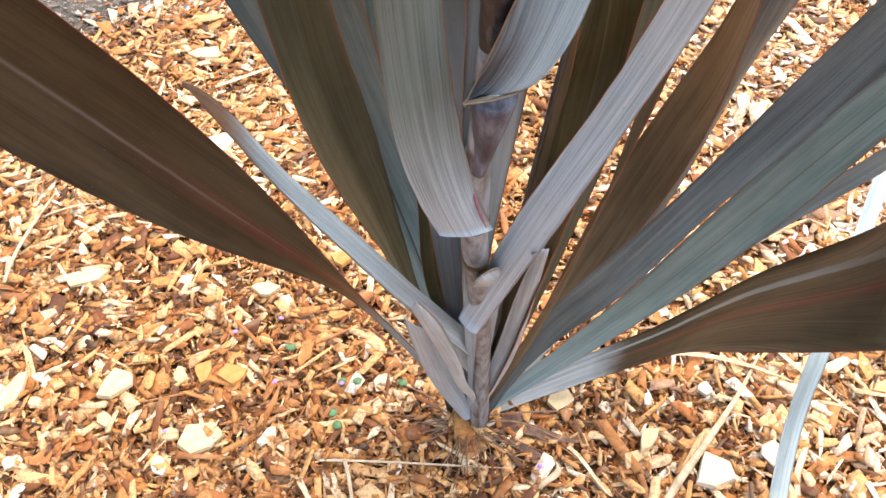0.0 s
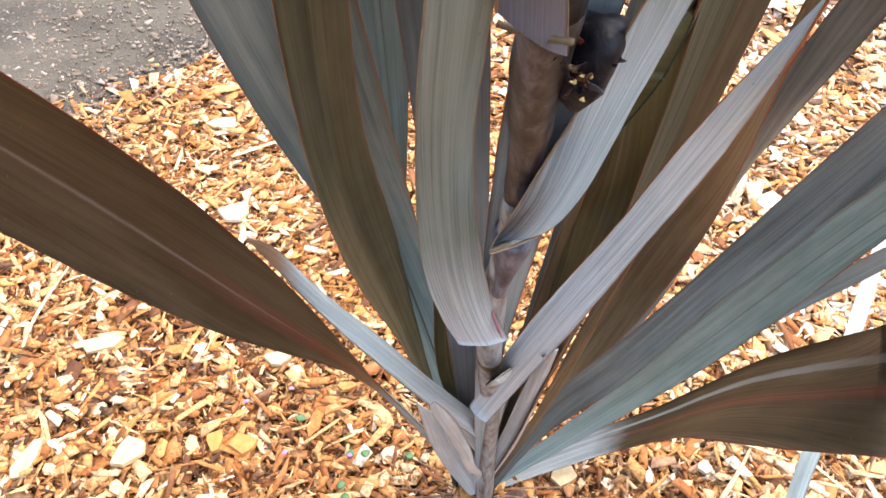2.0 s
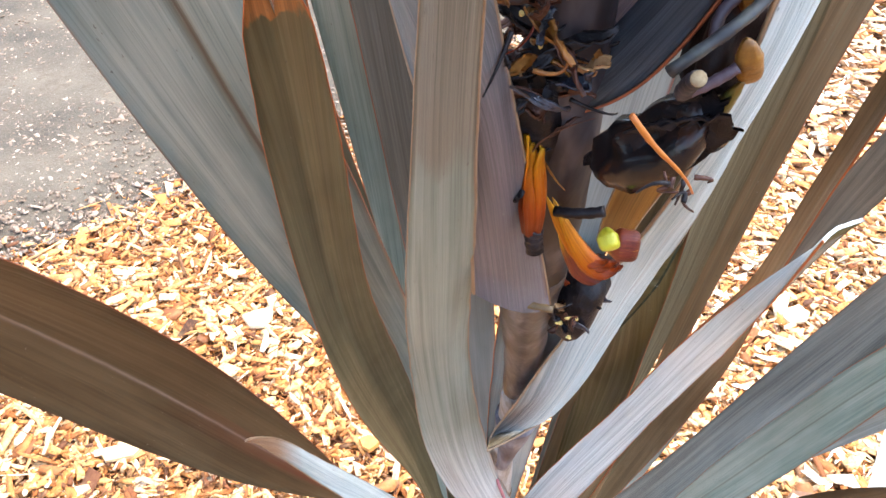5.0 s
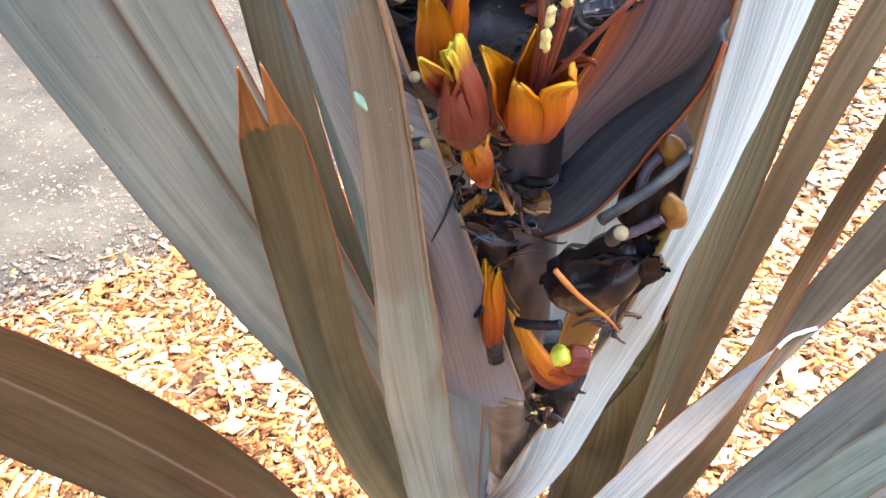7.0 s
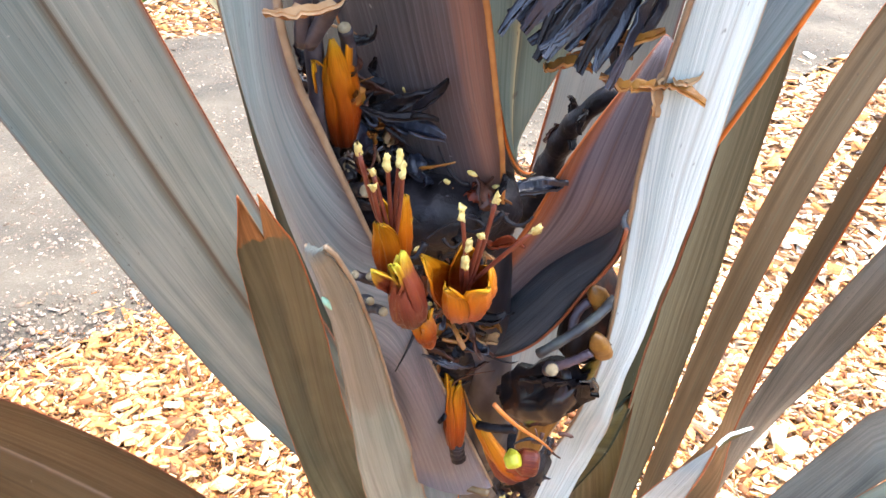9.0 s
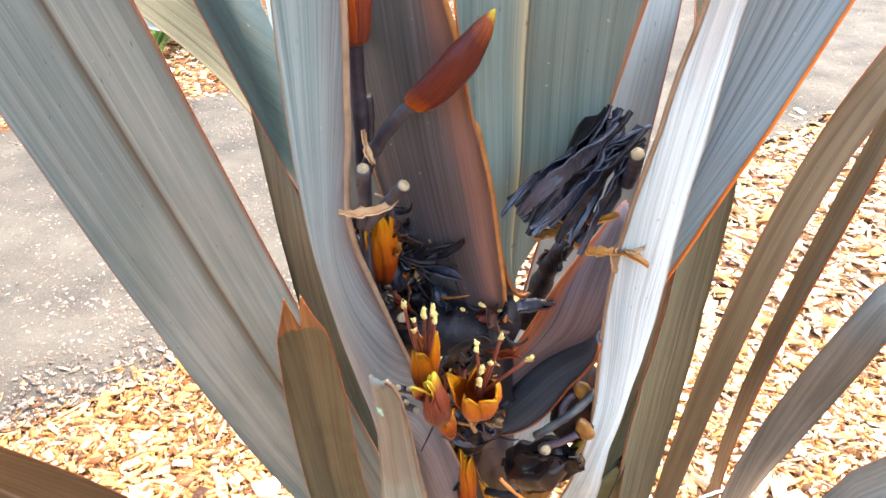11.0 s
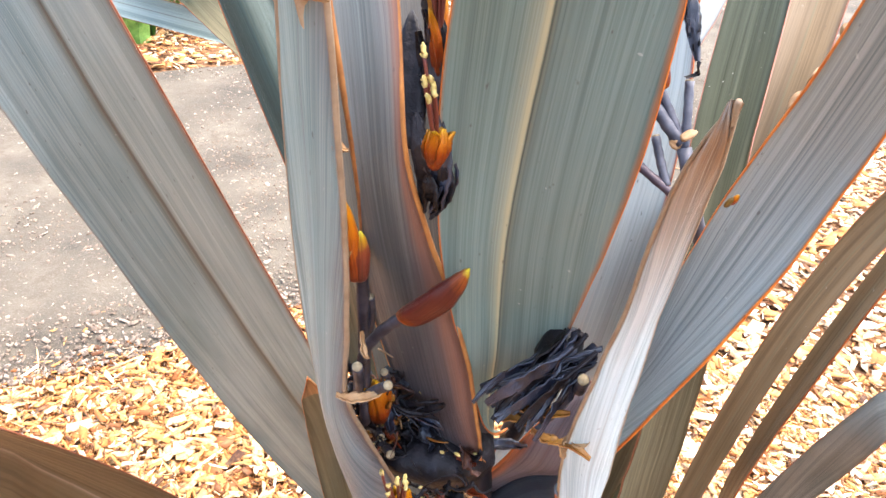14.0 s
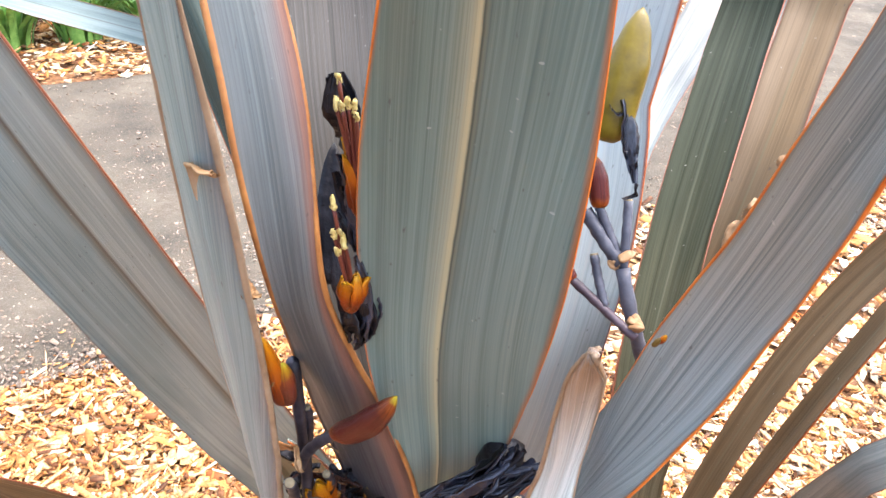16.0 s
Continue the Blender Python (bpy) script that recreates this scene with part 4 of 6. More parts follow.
leaf("leaf", "a", BRONZE_LOW, GLAUCOUS, RIM_RUST, "broad bronze-brown strap leaf with a pale midrib", fold=0.22, power=1.0, ext=0.45, droop=0.15, toward=(-0.8, -0.1, 0.35))
leaf("leaf", "b", SILVER_TIP, BRONZE, RIM_TAN, "short cut-off grey leaf with a brown tip", fold=-0.25, power=1.8)
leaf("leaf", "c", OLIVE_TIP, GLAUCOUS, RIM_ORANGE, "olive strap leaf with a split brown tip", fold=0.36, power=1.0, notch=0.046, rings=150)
leaf("leaf", "d", RIBBED, BRONZE, RIM_RUST, "wide grey-blue strap leaf with a brown midrib", fold=0.26, power=1.0, ext=0.5, droop=0.1, toward=(-0.5, 0.05, 0.8))
leaf("leaf", "e", GLAUCOUS, BRONZE, RIM_RUST, "grey-blue strap leaf", fold=0.15, ext=0.25, toward=(-0.25, 0.35, 0.85))
leaf("leaf", "c2", DEEP, DEEP, RIM_ORANGE, "dark green strap leaf with an orange edge", fold=0.15, ext=0.25, toward=(-0.5, 0.3, 0.8))
leaf("leaf", "x1", DUSTY, GLAUCOUS, RIM_RUST, "pale grey strap leaf", fold=0.2, ext=0.2)
leaf("leaf", "g", CUT, OLIVE, RIM_TAN, "cut grey bract leaf with a withered brown end", fold=-0.18, power=1.8, rings=70)
leaf("leaf", "p", BLANCHED, GLAUCOUS, RIM_ORANGE, "pale grey-green strap leaf", fold=0.12, ext=0.2, toward=(0.1, 0.1, 0.9))
leaf("leaf", "q", SILVER, OLIVE, RIM_ORANGE, "slim silver-blue strap leaf with a cut tip", fold=-0.2, power=1.8)
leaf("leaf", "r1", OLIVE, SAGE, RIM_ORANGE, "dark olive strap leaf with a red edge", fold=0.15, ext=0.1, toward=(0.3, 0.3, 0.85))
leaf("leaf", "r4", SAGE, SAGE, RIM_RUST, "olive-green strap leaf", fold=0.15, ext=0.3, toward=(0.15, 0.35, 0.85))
leaf("leaf", "r2", TAWNY_LEAF, TAWNY_LEAF, RIM_ORANGE, "bronze strap leaf", fold=0.15, ext=0.35, toward=(0.5, 0.25, 0.7))
leaf("leaf", "r3", TAWNY_LEAF, TAWNY_LEAF, RIM_ORANGE, "bronze strap leaf", fold=0.15, ext=0.35, toward=(0.6, 0.1, 0.7))
leaf("leaf", "s", SLATE, GLAUCOUS, RIM_RUST, "slate-grey strap leaf", fold=-0.15, ext=0.35, toward=(0.7, 0.1, 0.6))
leaf("leaf", "t1", SLATE, BRONZE, RIM_RUST, "slate-grey strap leaf", fold=0.2, ext=0.6, droop=0.15, toward=(0.8, 0.1, 0.5))
leaf("leaf", "t2", TEAL, BRONZE, RIM_ORANGE, "teal-grey strap leaf with a rusty edge", fold=0.15, ext=0.6, droop=0.15, toward=(0.85, 0.1, 0.4))
leaf("leaf", "t3", PALE, BRONZE, RIM_RUST, "slim pale strap leaf", fold=0.15, ext=0.5, droop=0.15, toward=(0.85, 0.1, 0.4))
leaf("leaf", "u", SPREADING, SILVER, RIM_RUST, "broad bronze leaf spreading low over the mulch", fold=0.12, ext=0.5, droop=0.2, toward=(0.9, -0.05, 0.2))
leaf("leaf", "v1", TAWNY_LEAF, TAWNY_LEAF, RIM_RUST, "narrow bronze strap leaf", fold=0.2, ext=0.3, toward=(0.3, 0.3, 0.9))
leaf("leaf", "v2", SLATE, SAGE, RIM_RUST, "grey strap leaf", fold=0.2, ext=0.3, toward=(0.3, 0.3, 0.9))
leaf("leaf", "v3", SLATE, SAGE, RIM_RUST, "grey strap leaf arching away", fold=0.2, ext=0.3, droop=0.1)
leaf("leaf", "v4", GLAUCOUS, PALE, RIM_RUST, "grey strap leaf bent over", fold=0.1, ext=0.15)
leaf("leaf", "v6", SAGE, GLAUCOUS, RIM_RUST, "dim grey-green strap leaf arching away", fold=0.1, ext=0.15)
leaf("leaf", "v5", PALE, BRONZE, RIM_TAN, "pale drooping leaf with its tip on the mulch", fold=-0.2, ext=0.3)
leaf("leaf", "y1", OLIVE, GLAUCOUS, RIM_RUST, "dark narrow strap leaf", fold=0.2, ext=0.1)
leaf("sheath", "w1", FOOT, BRONZE, None, "pale leaf sheath", fold=-0.4, power=2.0, ext=0.05)
leaf("sheath", "w2", FOOT, BRONZE, None, "pale leaf sheath", fold=-0.3, power=2.0, ext=0.05)
leaf("sheath", "w3", FOOT, BRONZE, None, "pale leaf sheath", fold=-0.4, power=2.0, ext=0.05)
leaf("sheath", "w4", FOOT, BRONZE, RIM_TAN, "pale grey sheath clasping the foot of the stem", fold=-0.35, power=2.0)
leaf("sheath", "w5", FOOT, BRONZE, RIM_TAN, "silver-grey sheath clasping the foot of the stem", fold=-0.35, power=2.0)
leaf("sheath", "w7", FOOT, BRONZE, None, "pale rounded foot of the cut leaf clasping the stem", fold=-0.35, power=2.0)
leaf("sheath", "w6", FOOT, BRONZE, RIM_TAN, "pale grey sheath clasping the foot of the stem", fold=-0.35, power=2.0)
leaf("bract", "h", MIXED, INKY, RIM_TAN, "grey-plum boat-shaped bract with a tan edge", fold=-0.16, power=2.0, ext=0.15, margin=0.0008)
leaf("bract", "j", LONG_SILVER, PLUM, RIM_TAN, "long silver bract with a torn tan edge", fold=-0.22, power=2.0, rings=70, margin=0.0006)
leaf("bract", "i", SHADED_BLUE, PLUM, RIM_BRIGHT, "grey-blue bract with a bright orange edge", fold=0.16, ext=0.15, toward=(0.45, 0.05, 0.8), margin=0.00055)
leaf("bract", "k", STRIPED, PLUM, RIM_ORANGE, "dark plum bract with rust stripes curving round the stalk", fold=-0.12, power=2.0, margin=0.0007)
leaf("bract", "kk", LOBE, PLUM, RIM_RUST, "blue-black lobe of a bract folded round the stalk", fold=-0.25, power=2.0, margin=0.0005)
# Added piece: the plum bract's lower part, its back-lit glow in the colour.
leaf("bract", "kf", BACKLIT_BRACT, BACKLIT_BRACT, RIM_TAN, "fold of a bract behind the pod, coloured amber-brown as if back-lit", fold=-0.15, power=2.0)
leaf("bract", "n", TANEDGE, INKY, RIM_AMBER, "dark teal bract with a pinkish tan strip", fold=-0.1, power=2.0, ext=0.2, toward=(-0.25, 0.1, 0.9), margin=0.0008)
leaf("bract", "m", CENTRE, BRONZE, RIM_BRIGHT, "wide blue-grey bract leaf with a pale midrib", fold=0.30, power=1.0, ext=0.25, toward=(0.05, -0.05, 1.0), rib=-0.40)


def plant_part(name, vs, fs, mat, parent=None, label="", uvs=None, slots=None):
    ob = mesh_object(name, vs, fs, mat, plant if parent is None else parent, label, uvs, slots)
    if parent is None:
        ob.matrix_parent_inverse = Matrix.Translation(-BASE)
    return ob


# flower stalk
STALK_SKIN = plain_skin("stalk_skin", [(0.075, 0.048, 0.030), (0.20, 0.165, 0.135), (0.30, 0.285, 0.265), (0.38, 0.37, 0.355)], 130, 0.5, 0.7, 0.3, long=0.08)
TWIG_SKIN = plain_skin("flower_stalk_skin", [(0.0072, 0.0072, 0.0102), (0.0210, 0.0186, 0.0252), (0.0480, 0.0420, 0.0510)], 160, 0.5, 0.3)
CUT_SKIN = plain_skin("cut_end", [(0.1440, 0.1020, 0.0540), (0.2520, 0.2040, 0.1200)], 500, 0.8)
core = smooth_line([(0.047, 0.556, -0.02), (0.0444, 0.5364, 0.1561), (0.0362, 0.4757, 0.3628), (0.0264, 0.4083, 0.5451), (0.0203, 0.3755, 0.6185), (0.0187, 0.3558, 0.7108), (0.0185, 0.3279, 0.7796), (0.0246, 0.3102, 0.8458), (0.0248, 0.2908, 0.9010), (0.0202, 0.2708, 0.9391), (0.0235, 0.2169, 1.0298),
                    (0.0192, 0.1842, 1.1289), (0.0239, 0.1695, 1.2348), (0.0279, 0.1690, 1.3978)], 80)
wide = np.interp(core[:, 2], [0, 0.3, 0.55, 0.69, 0.715, 0.74, 0.76, 0.80, 0.83, 0.87, 0.91, 0.955, 0.985, 1.03, 1.2, 1.4], [0.013, 0.012, 0.0105, 0.0100, 0.0098, 0.0070, 0.0056, 0.0056, 0.0070, 0.0090, 0.0108, 0.0118, 0.0110, 0.0100, 0.005, 0.004])
wide = wide * (1 + 0.03 * np.sin(np.arange(80) * 1.9))
split = int(np.argmin(abs(core[:, 2] - 0.835)))
plant_part("flower_stem", *tube(core[:split + 1], wide[:split + 1], 16), STALK_SKIN, label="stout grey-brown flowering stem")
INK_STALK = plain_skin("ink_stalk", [(0.006, 0.0045, 0.005), (0.022, 0.018, 0.020), (0.075, 0.066, 0.072)], 60, 0.4, 0.4, 0.2, long=0.1)
FUNNEL = plain_skin("fibrous_plum_stem", [(0.009, 0.006, 0.005), (0.034, 0.026, 0.023), (0.13, 0.12, 0.12)], 95, 0.32, 0.6, 0.3, long=0.08)
COLLAR = plain_skin("plum_collar", [(0.030, 0.022, 0.024), (0.085, 0.075, 0.085), (0.20, 0.195, 0.21)], 90, 0.45, 0.5, 0.25, long=0.12)
top = int(np.argmin(abs(core[:, 2] - 0.985)))
plant_part("upper_stem", *tube(core[split:top + 1], wide[split:top + 1], 16), FUNNEL, label="dark plum upper flowering stem")
NODE = plain_skin("node_ring", [(0.0500, 0.0275, 0.0100), (0.1100, 0.0700, 0.0275), (0.0800, 0.0550, 0.0350)], 90, 0.5)
for z0, grow in ((0.575, 1.06), (0.655, 1.04)):
    k = int(np.argmin(abs(core[:, 2] - z0)))
    line = smooth_line([core[k - 1], core[k], core[k + 1]], 9)[2:7]
    plant_part("node", *tube(line, wide[k] * np.array([1.0, grow * 0.97, grow, grow * 0.97, 1.0]), 18), NODE, label="tan ring scar round the stem")
plant_part("flower_axis", *tube(core[top:], wide[top:], 16), INK_STALK, label="plum-grey axis of the flower head")
line = smooth_line([(0.0204, 0.3415, 0.7231), (0.0218, 0.3397, 0.7328), (0.0236, 0.3358, 0.7541), (0.0249, 0.3286, 0.7788), (0.0260, 0.3225, 0.7990)], 16)
plant_part("collar", *tube(line, np.interp(np.linspace(0, 1, 16), [0, 0.2, 0.45, 0.75, 1], [0.0046, 0.0052, 0.0070, 0.0104, 0.0126]), 18), COLLAR, label="plum-grey collar under the clasping bract")
SLIT = plain_skin("pink_slit", [(0.20, 0.06, 0.07), (0.38, 0.17, 0.18)], 200, 0.5)
plant_part("slit_edge", *tube(smooth_line([(0.0143, 0.3491, 0.7137), (0.0168, 0.3444, 0.7036), (0.0212, 0.3443, 0.6860), (0.0268, 0.3460, 0.6678)], 12), [0.0003] + [0.0011] * 9 + [0.0007, 0.0003], 8), SLIT, label="pink slit edge of the clasping leaf")
# flowers
def petal_skin(name, stops, rough=0.4):
    m, n, l, b = material(name, rough, 0.22)
    un = n.new("ShaderNodeUVMap")
    un.uv_map = "unit"
    sep = n.new("ShaderNodeSeparateXYZ")
    l.new(un.outputs["UV"], sep.inputs["Vector"])
    r = ramp(n, stops)
    tc = n.new("ShaderNodeTexCoord")
    g = grain(n, l, tc.outputs["Object"], (260, 260, 120), 3)
    add = n.new("ShaderNodeMath")
    add.operation = "MULTIPLY_ADD"
    l.new(g, add.inputs[0])
    add.inputs[1].default_value = 0.24
    sub = n.new("ShaderNodeMath")
    sub.operation = "SUBTRACT"
    sub.inputs[1].default_value = 0.12
    l.new(sep.outputs["Y"], sub.inputs[0])
    l.new(sub.outputs[0], add.inputs[2])
    l.new(add.outputs[0], r.inputs["Fac"])
    veins = grain(n, l, un.outputs["UV"], (38, 1.6, 1), 4, 0.7)
    col = blend(n, l, band(n, l, veins, [(0.36, 0.65), (0.5, 0.0)]), r.outputs["Color"], tuple(c * 0.35 for c in stops[len(stops) // 2 - 1][1]))
    col = blend(n, l, band(n, l, veins, [(0.56, 0.0), (0.7, 0.4)]), col, stops[-2][1])
    l.new(col, b.inputs["Base Color"])
    bump(n, l, b, blend(n, l, 0.6, g, veins), 0.5, 0.0007)
    return m


BUD = petal_skin("red_bud", [(0.0, (0.34, 0.10, 0.004)), (0.08, (0.22, 0.045, 0.004)), (0.2, (0.078, 0.010, 0.006)), (0.8, (0.060, 0.010, 0.007)), (0.93, (0.20, 0.045, 0.008)), (1.0, (0.44, 0.36, 0.02))], 0.3)
TEPAL = petal_skin("orange_petal", [(0.0, (0.11, 0.016, 0.004)), (0.3, (0.22, 0.030, 0.002)), (0.6, (0.34, 0.078, 0.002)), (0.88, (0.42, 0.145, 0.003)), (1.0, (0.46, 0.23, 0.008))], 0.35)
TEPAL_RED = petal_skin("rust_petal", [(0.0, (0.075, 0.016, 0.010)), (0.4, (0.110, 0.018, 0.011)), (0.75, (0.16, 0.032, 0.012)), (0.92, (0.38, 0.19, 0.008)), (1.0, (0.46, 0.40, 0.03))], 0.35)
STAMEN = plain_skin("red_stamen", [(0.0880, 0.0140, 0.0100), (0.1440, 0.0320, 0.0120)], 200)
ANTHER = plain_skin("yellow_anther", [(0.3600, 0.2550, 0.0600), (0.4950, 0.4050, 0.1650)], 700, 0.8)
POD = plain_skin("black_pod", [(0.004, 0.0035, 0.004), (0.008, 0.007, 0.008), (0.03, 0.012, 0.006)], 120, 0.22, 0.25, 0.3)
BLUE_STALK = plain_skin("blue_grey_stalk", [(0.0250, 0.0275, 0.0400), (0.0550, 0.0575, 0.0750), (0.1000, 0.1050, 0.1250)], 140, 0.5, 0.3)
SLATE_STALK = plain_skin("slate_stalk", [(0.012, 0.013, 0.016), (0.030, 0.033, 0.036), (0.060, 0.068, 0.055)], 140, 0.45, 0.3)
PLUM_STALK = plain_skin("plum_stalk", [(0.020, 0.013, 0.018), (0.045, 0.030, 0.040), (0.09, 0.065, 0.08)], 140, 0.5, 0.3)
WITHERED = plain_skin("withered_petal", [(0.003, 0.002, 0.002), (0.010, 0.004, 0.0025), (0.050, 0.014, 0.006)], 160, 0.6, 0.6, 0.15)
AMBER = plain_skin("amber_bud", [(0.055, 0.024, 0.005), (0.15, 0.065, 0.010), (0.23, 0.115, 0.02)], 190, 0.4, 0.4)
BLACK = plain_skin("dried_black", [(0.0033, 0.0028, 0.0033), (0.0077, 0.0066, 0.0083), (0.0220, 0.0198, 0.0231)], 180, 0.45, 0.8, 0.2)
SLATE_DRY = plain_skin("dried_slate", [(0.0043, 0.0052, 0.0090), (0.0126, 0.0150, 0.0251), (0.0315, 0.0366, 0.0562)], 240, 0.36, 0.9, 0.5, 0.3)
TEPAL_DRY = plain_skin("faded_orange", [(0.1320, 0.0360, 0.0072), (0.2760, 0.1200, 0.0150)], 200, 0.5)
DARK_RUST = plain_skin("dark_rust_petal", [(0.0165, 0.0055, 0.0033), (0.0495, 0.0154, 0.0077), (0.0935, 0.0330, 0.0165)], 200, 0.5, 0.6)
CURL_TAN = plain_skin("dry_curl", [(0.2040, 0.0960, 0.0360), (0.3120, 0.1920, 0.0900)], 200, 0.6)
GREENBUD = plain_skin("amber_green_bud", [(0.050, 0.028, 0.005), (0.11, 0.060, 0.007), (0.075, 0.070, 0.012)], 160, 0.45, 0.6)
CAPSULE = plain_skin("olive_capsule", [(0.060, 0.044, 0.004), (0.130, 0.092, 0.007), (0.190, 0.140, 0.012)], 90, 0.35, 0.3)


def frame_of(way):
    way = np.asarray(way, float)
    way = way / np.linalg.norm(way)
    a = np.cross(way, (0.3, 0.2, 0.9) if abs(way[2]) < 0.85 else (1.0, 0.1, 0.0))
    a /= np.linalg.norm(a)
    return way, a, np.cross(way, a)


def lathe(base, tip, radius, profile, bend=(0, 0, 0), sides=12, rings=18, ridge=0.06):
    base, tip = np.asarray(base, float), np.asarray(tip, float)
    way, a, b = frame_of(tip - base)
    u = np.linspace(0, 1, rings)
    rr = np.interp(u, *zip(*profile)) * radius
    vs, uv = [], []
    for t, r in zip(u, rr):
        c = base + (tip - base) * t + np.array(bend) * 4 * t * (1 - t)
        for k in range(sides):
            g = 2 * math.pi * k / sides
            q = r * (1 + ridge * math.cos(3 * g))
            vs.append(c + q * (a * math.cos(g) + b * math.sin(g)))
            uv.append((k / sides, t))
    fs = [(i * sides + k, i * sides + (k + 1) % sides, (i + 1) * sides + (k + 1) % sides, (i + 1) * sides + k) for i in range(rings - 1) for k in range(sides)]
    fs += [tuple(range(sides))[::-1], tuple((rings - 1) * sides + k for k in range(sides))]
    return vs, fs, {"unit": uv}


BUD_SHAPE = [(0, 0.35), (0.06, 0.8), (0.2, 0.95), (0.6, 1.0), (0.85, 0.62), (0.96, 0.28), (1, 0.06)]


def bud(base, tip, radius, mat=None, parent=None, name="flower_bud", label="", bend=(0, 0, 0), ridge=0.06):
    vs, fs, uv = lathe(base, tip, radius, BUD_SHAPE, bend, 14, 22, ridge)
    return plant_part(name, vs, fs, mat or BUD, parent, label, uv)


def twig(points, radius, parent=None, name="stalk", mat=None, cut=False, label=""):
    line = smooth_line(points, 14)
    r = np.full(14, radius) * (1 + 0.08 * np.sin(np.arange(14) * 2.1 + points[0][0] * 900))
    if name == "dry_strand":
        r = r * np.linspace(1.0, 0.35, 14)
    ob = plant_part(name, *tube(line, r, 9), mat or TWIG_SKIN, parent, label)
    if cut:
        way = (line[-1] - line[-2]) / np.linalg.norm(line[-1] - line[-2])
        plant_part("cut_end", *tube([line[-1] - way * 0.0002, line[-1] + way * 0.0004], [radius * 0.92, radius * 0.86], 12), CUT_SKIN, ob)
    return ob


def tepal(base, way, out, length, width, flare, curl, parent, mat, seed=0):
    """A fleshy strap petal: bellied below, narrowing to a blunt tip that may curl."""
    way, out = np.asarray(way), np.asarray(out)
    side = np.cross(way, out)
    rs = random.Random(seed)
    lean, twist = rs.gauss(0, 0.12), rs.gauss(0, 0.25)
    rings, cols = 16, 7
    vs, uv = [], []
    for i in range(rings):
        t = i / (rings - 1)
        belly = 0.55 * width * math.sin(math.pi * min(1, t * 1.3))
        c = base + way * (length * t) + out * (flare * t ** 1.5 + belly - curl * max(0, t - 0.6) ** 2 * 5) + side * (lean * length * t * t)
        w = width * (0.55 + 0.45 * math.sin(math.pi * min(1, 0.1 + 0.75 * t))) * (1 - max(0, (t - 0.65) / 0.35) ** 2.6 * 0.8)
        g = twist * t
        sd, ot = side * math.cos(g) + out * math.sin(g), out * math.cos(g) - side * math.sin(g)
        for j in range(cols):
            s = -1 + 2 * j / (cols - 1)
            vs.append(c + sd * (w * s) - ot * (w * 0.6 * s * s) + ot * (0.00022 * math.cos(s * 9) + rs.gauss(0, 0.00008)))
            uv.append((j / (cols - 1), t))
    m = len(vs)
    vs += [v - out * 0.0006 for v in vs]
    uv += uv
    fs = []
    for i in range(rings - 1):
        for j in range(cols - 1):
            a = i * cols + j
            fs += [(a, a + 1, a + cols + 1, a + cols), (m + a, m + a + cols, m + a + cols + 1, m + a + 1)]
        for j in (0, cols - 1):
            a = i * cols + j
            fs.append((a, a + cols, m + a + cols, m + a))
    a = (rings - 1) * cols
    fs += [(a + j, a + j + 1, m + a + j + 1, m + a + j) for j in range(cols - 1)]
    return mesh_object("petal", vs, fs, mat, parent, "", {"unit": uv})


def flower(base, tip, radius, anthers=(), flare=0.35, mat=None, label="", seed=1, count=6, vary=0.3):
    """An open flax flower: a cup, six petals, long red stamens with yellow anthers."""
    rs = random.Random(seed)
    base, tip = np.asarray(base, float), np.asarray(tip, float)
    length = np.linalg.norm(tip - base)
    way, a, b = frame_of(tip - base)
    vs, fs, uv = lathe(base - way * 0.002, base + way * length * 0.16, radius, [(0, 0.25), (0.3, 0.62), (1, 0.8)], sides=12, rings=6)
    uv["unit"] = [(x, y * 0.25) for x, y in uv["unit"]]
    cup = plant_part("flower", vs, fs, mat or TEPAL, None, label, uv)
    for k in range(count):
        g = 2 * math.pi * (k + 0.3 * rs.random()) / count
        out = a * math.cos(g) + b * math.sin(g)
        tepal(base + out * radius * 0.75, way, out, length * rs.uniform(1.02 - vary, 1.08), radius * 0.56, radius * flare * rs.uniform(0.3, 1.6), radius * rs.uniform(-0.5, 0.6), cup, mat or TEPAL, seed * 31 + k)
    for e in anthers:
        e = np.asarray(e, float)
        foot = base + way * length * 0.3 + a * rs.uniform(-1, 1) * radius * 0.3
        mid = (foot + e) / 2 + (a * rs.uniform(-1, 1) + b * rs.uniform(-1, 1)) * radius * 0.35
        mesh_object("stamen", *tube(smooth_line([foot, mid, e], 10), [0.00042] * 10, 6), STAMEN, cup)
        dw, da, db = frame_of(e - mid + a * rs.uniform(-0.5, 0.5) * length)
        av, af, _ = lathe(e - dw * 0.0010, e + dw * 0.0020, 0.00058, [(0, 0.35), (0.15, 0.9), (0.35, 1), (0.5, 0.75), (0.7, 1.0), (0.9, 0.8), (1, 0.3)], sides=7, rings=8, ridge=0.3)
        av = [v + np.array([rs.gauss(0, 0.00014) for _ in range(3)]) for v in av]
        mesh_object("anther", av, af, ANTHER, cup)
    return cup


def around(points, spread_by, n, seed):
    rs = random.Random(seed)
    return [tuple(np.array(rs.choice(points)) + np.array([rs.gauss(0, spread_by) for _ in range(3)])) for _ in range(n)]


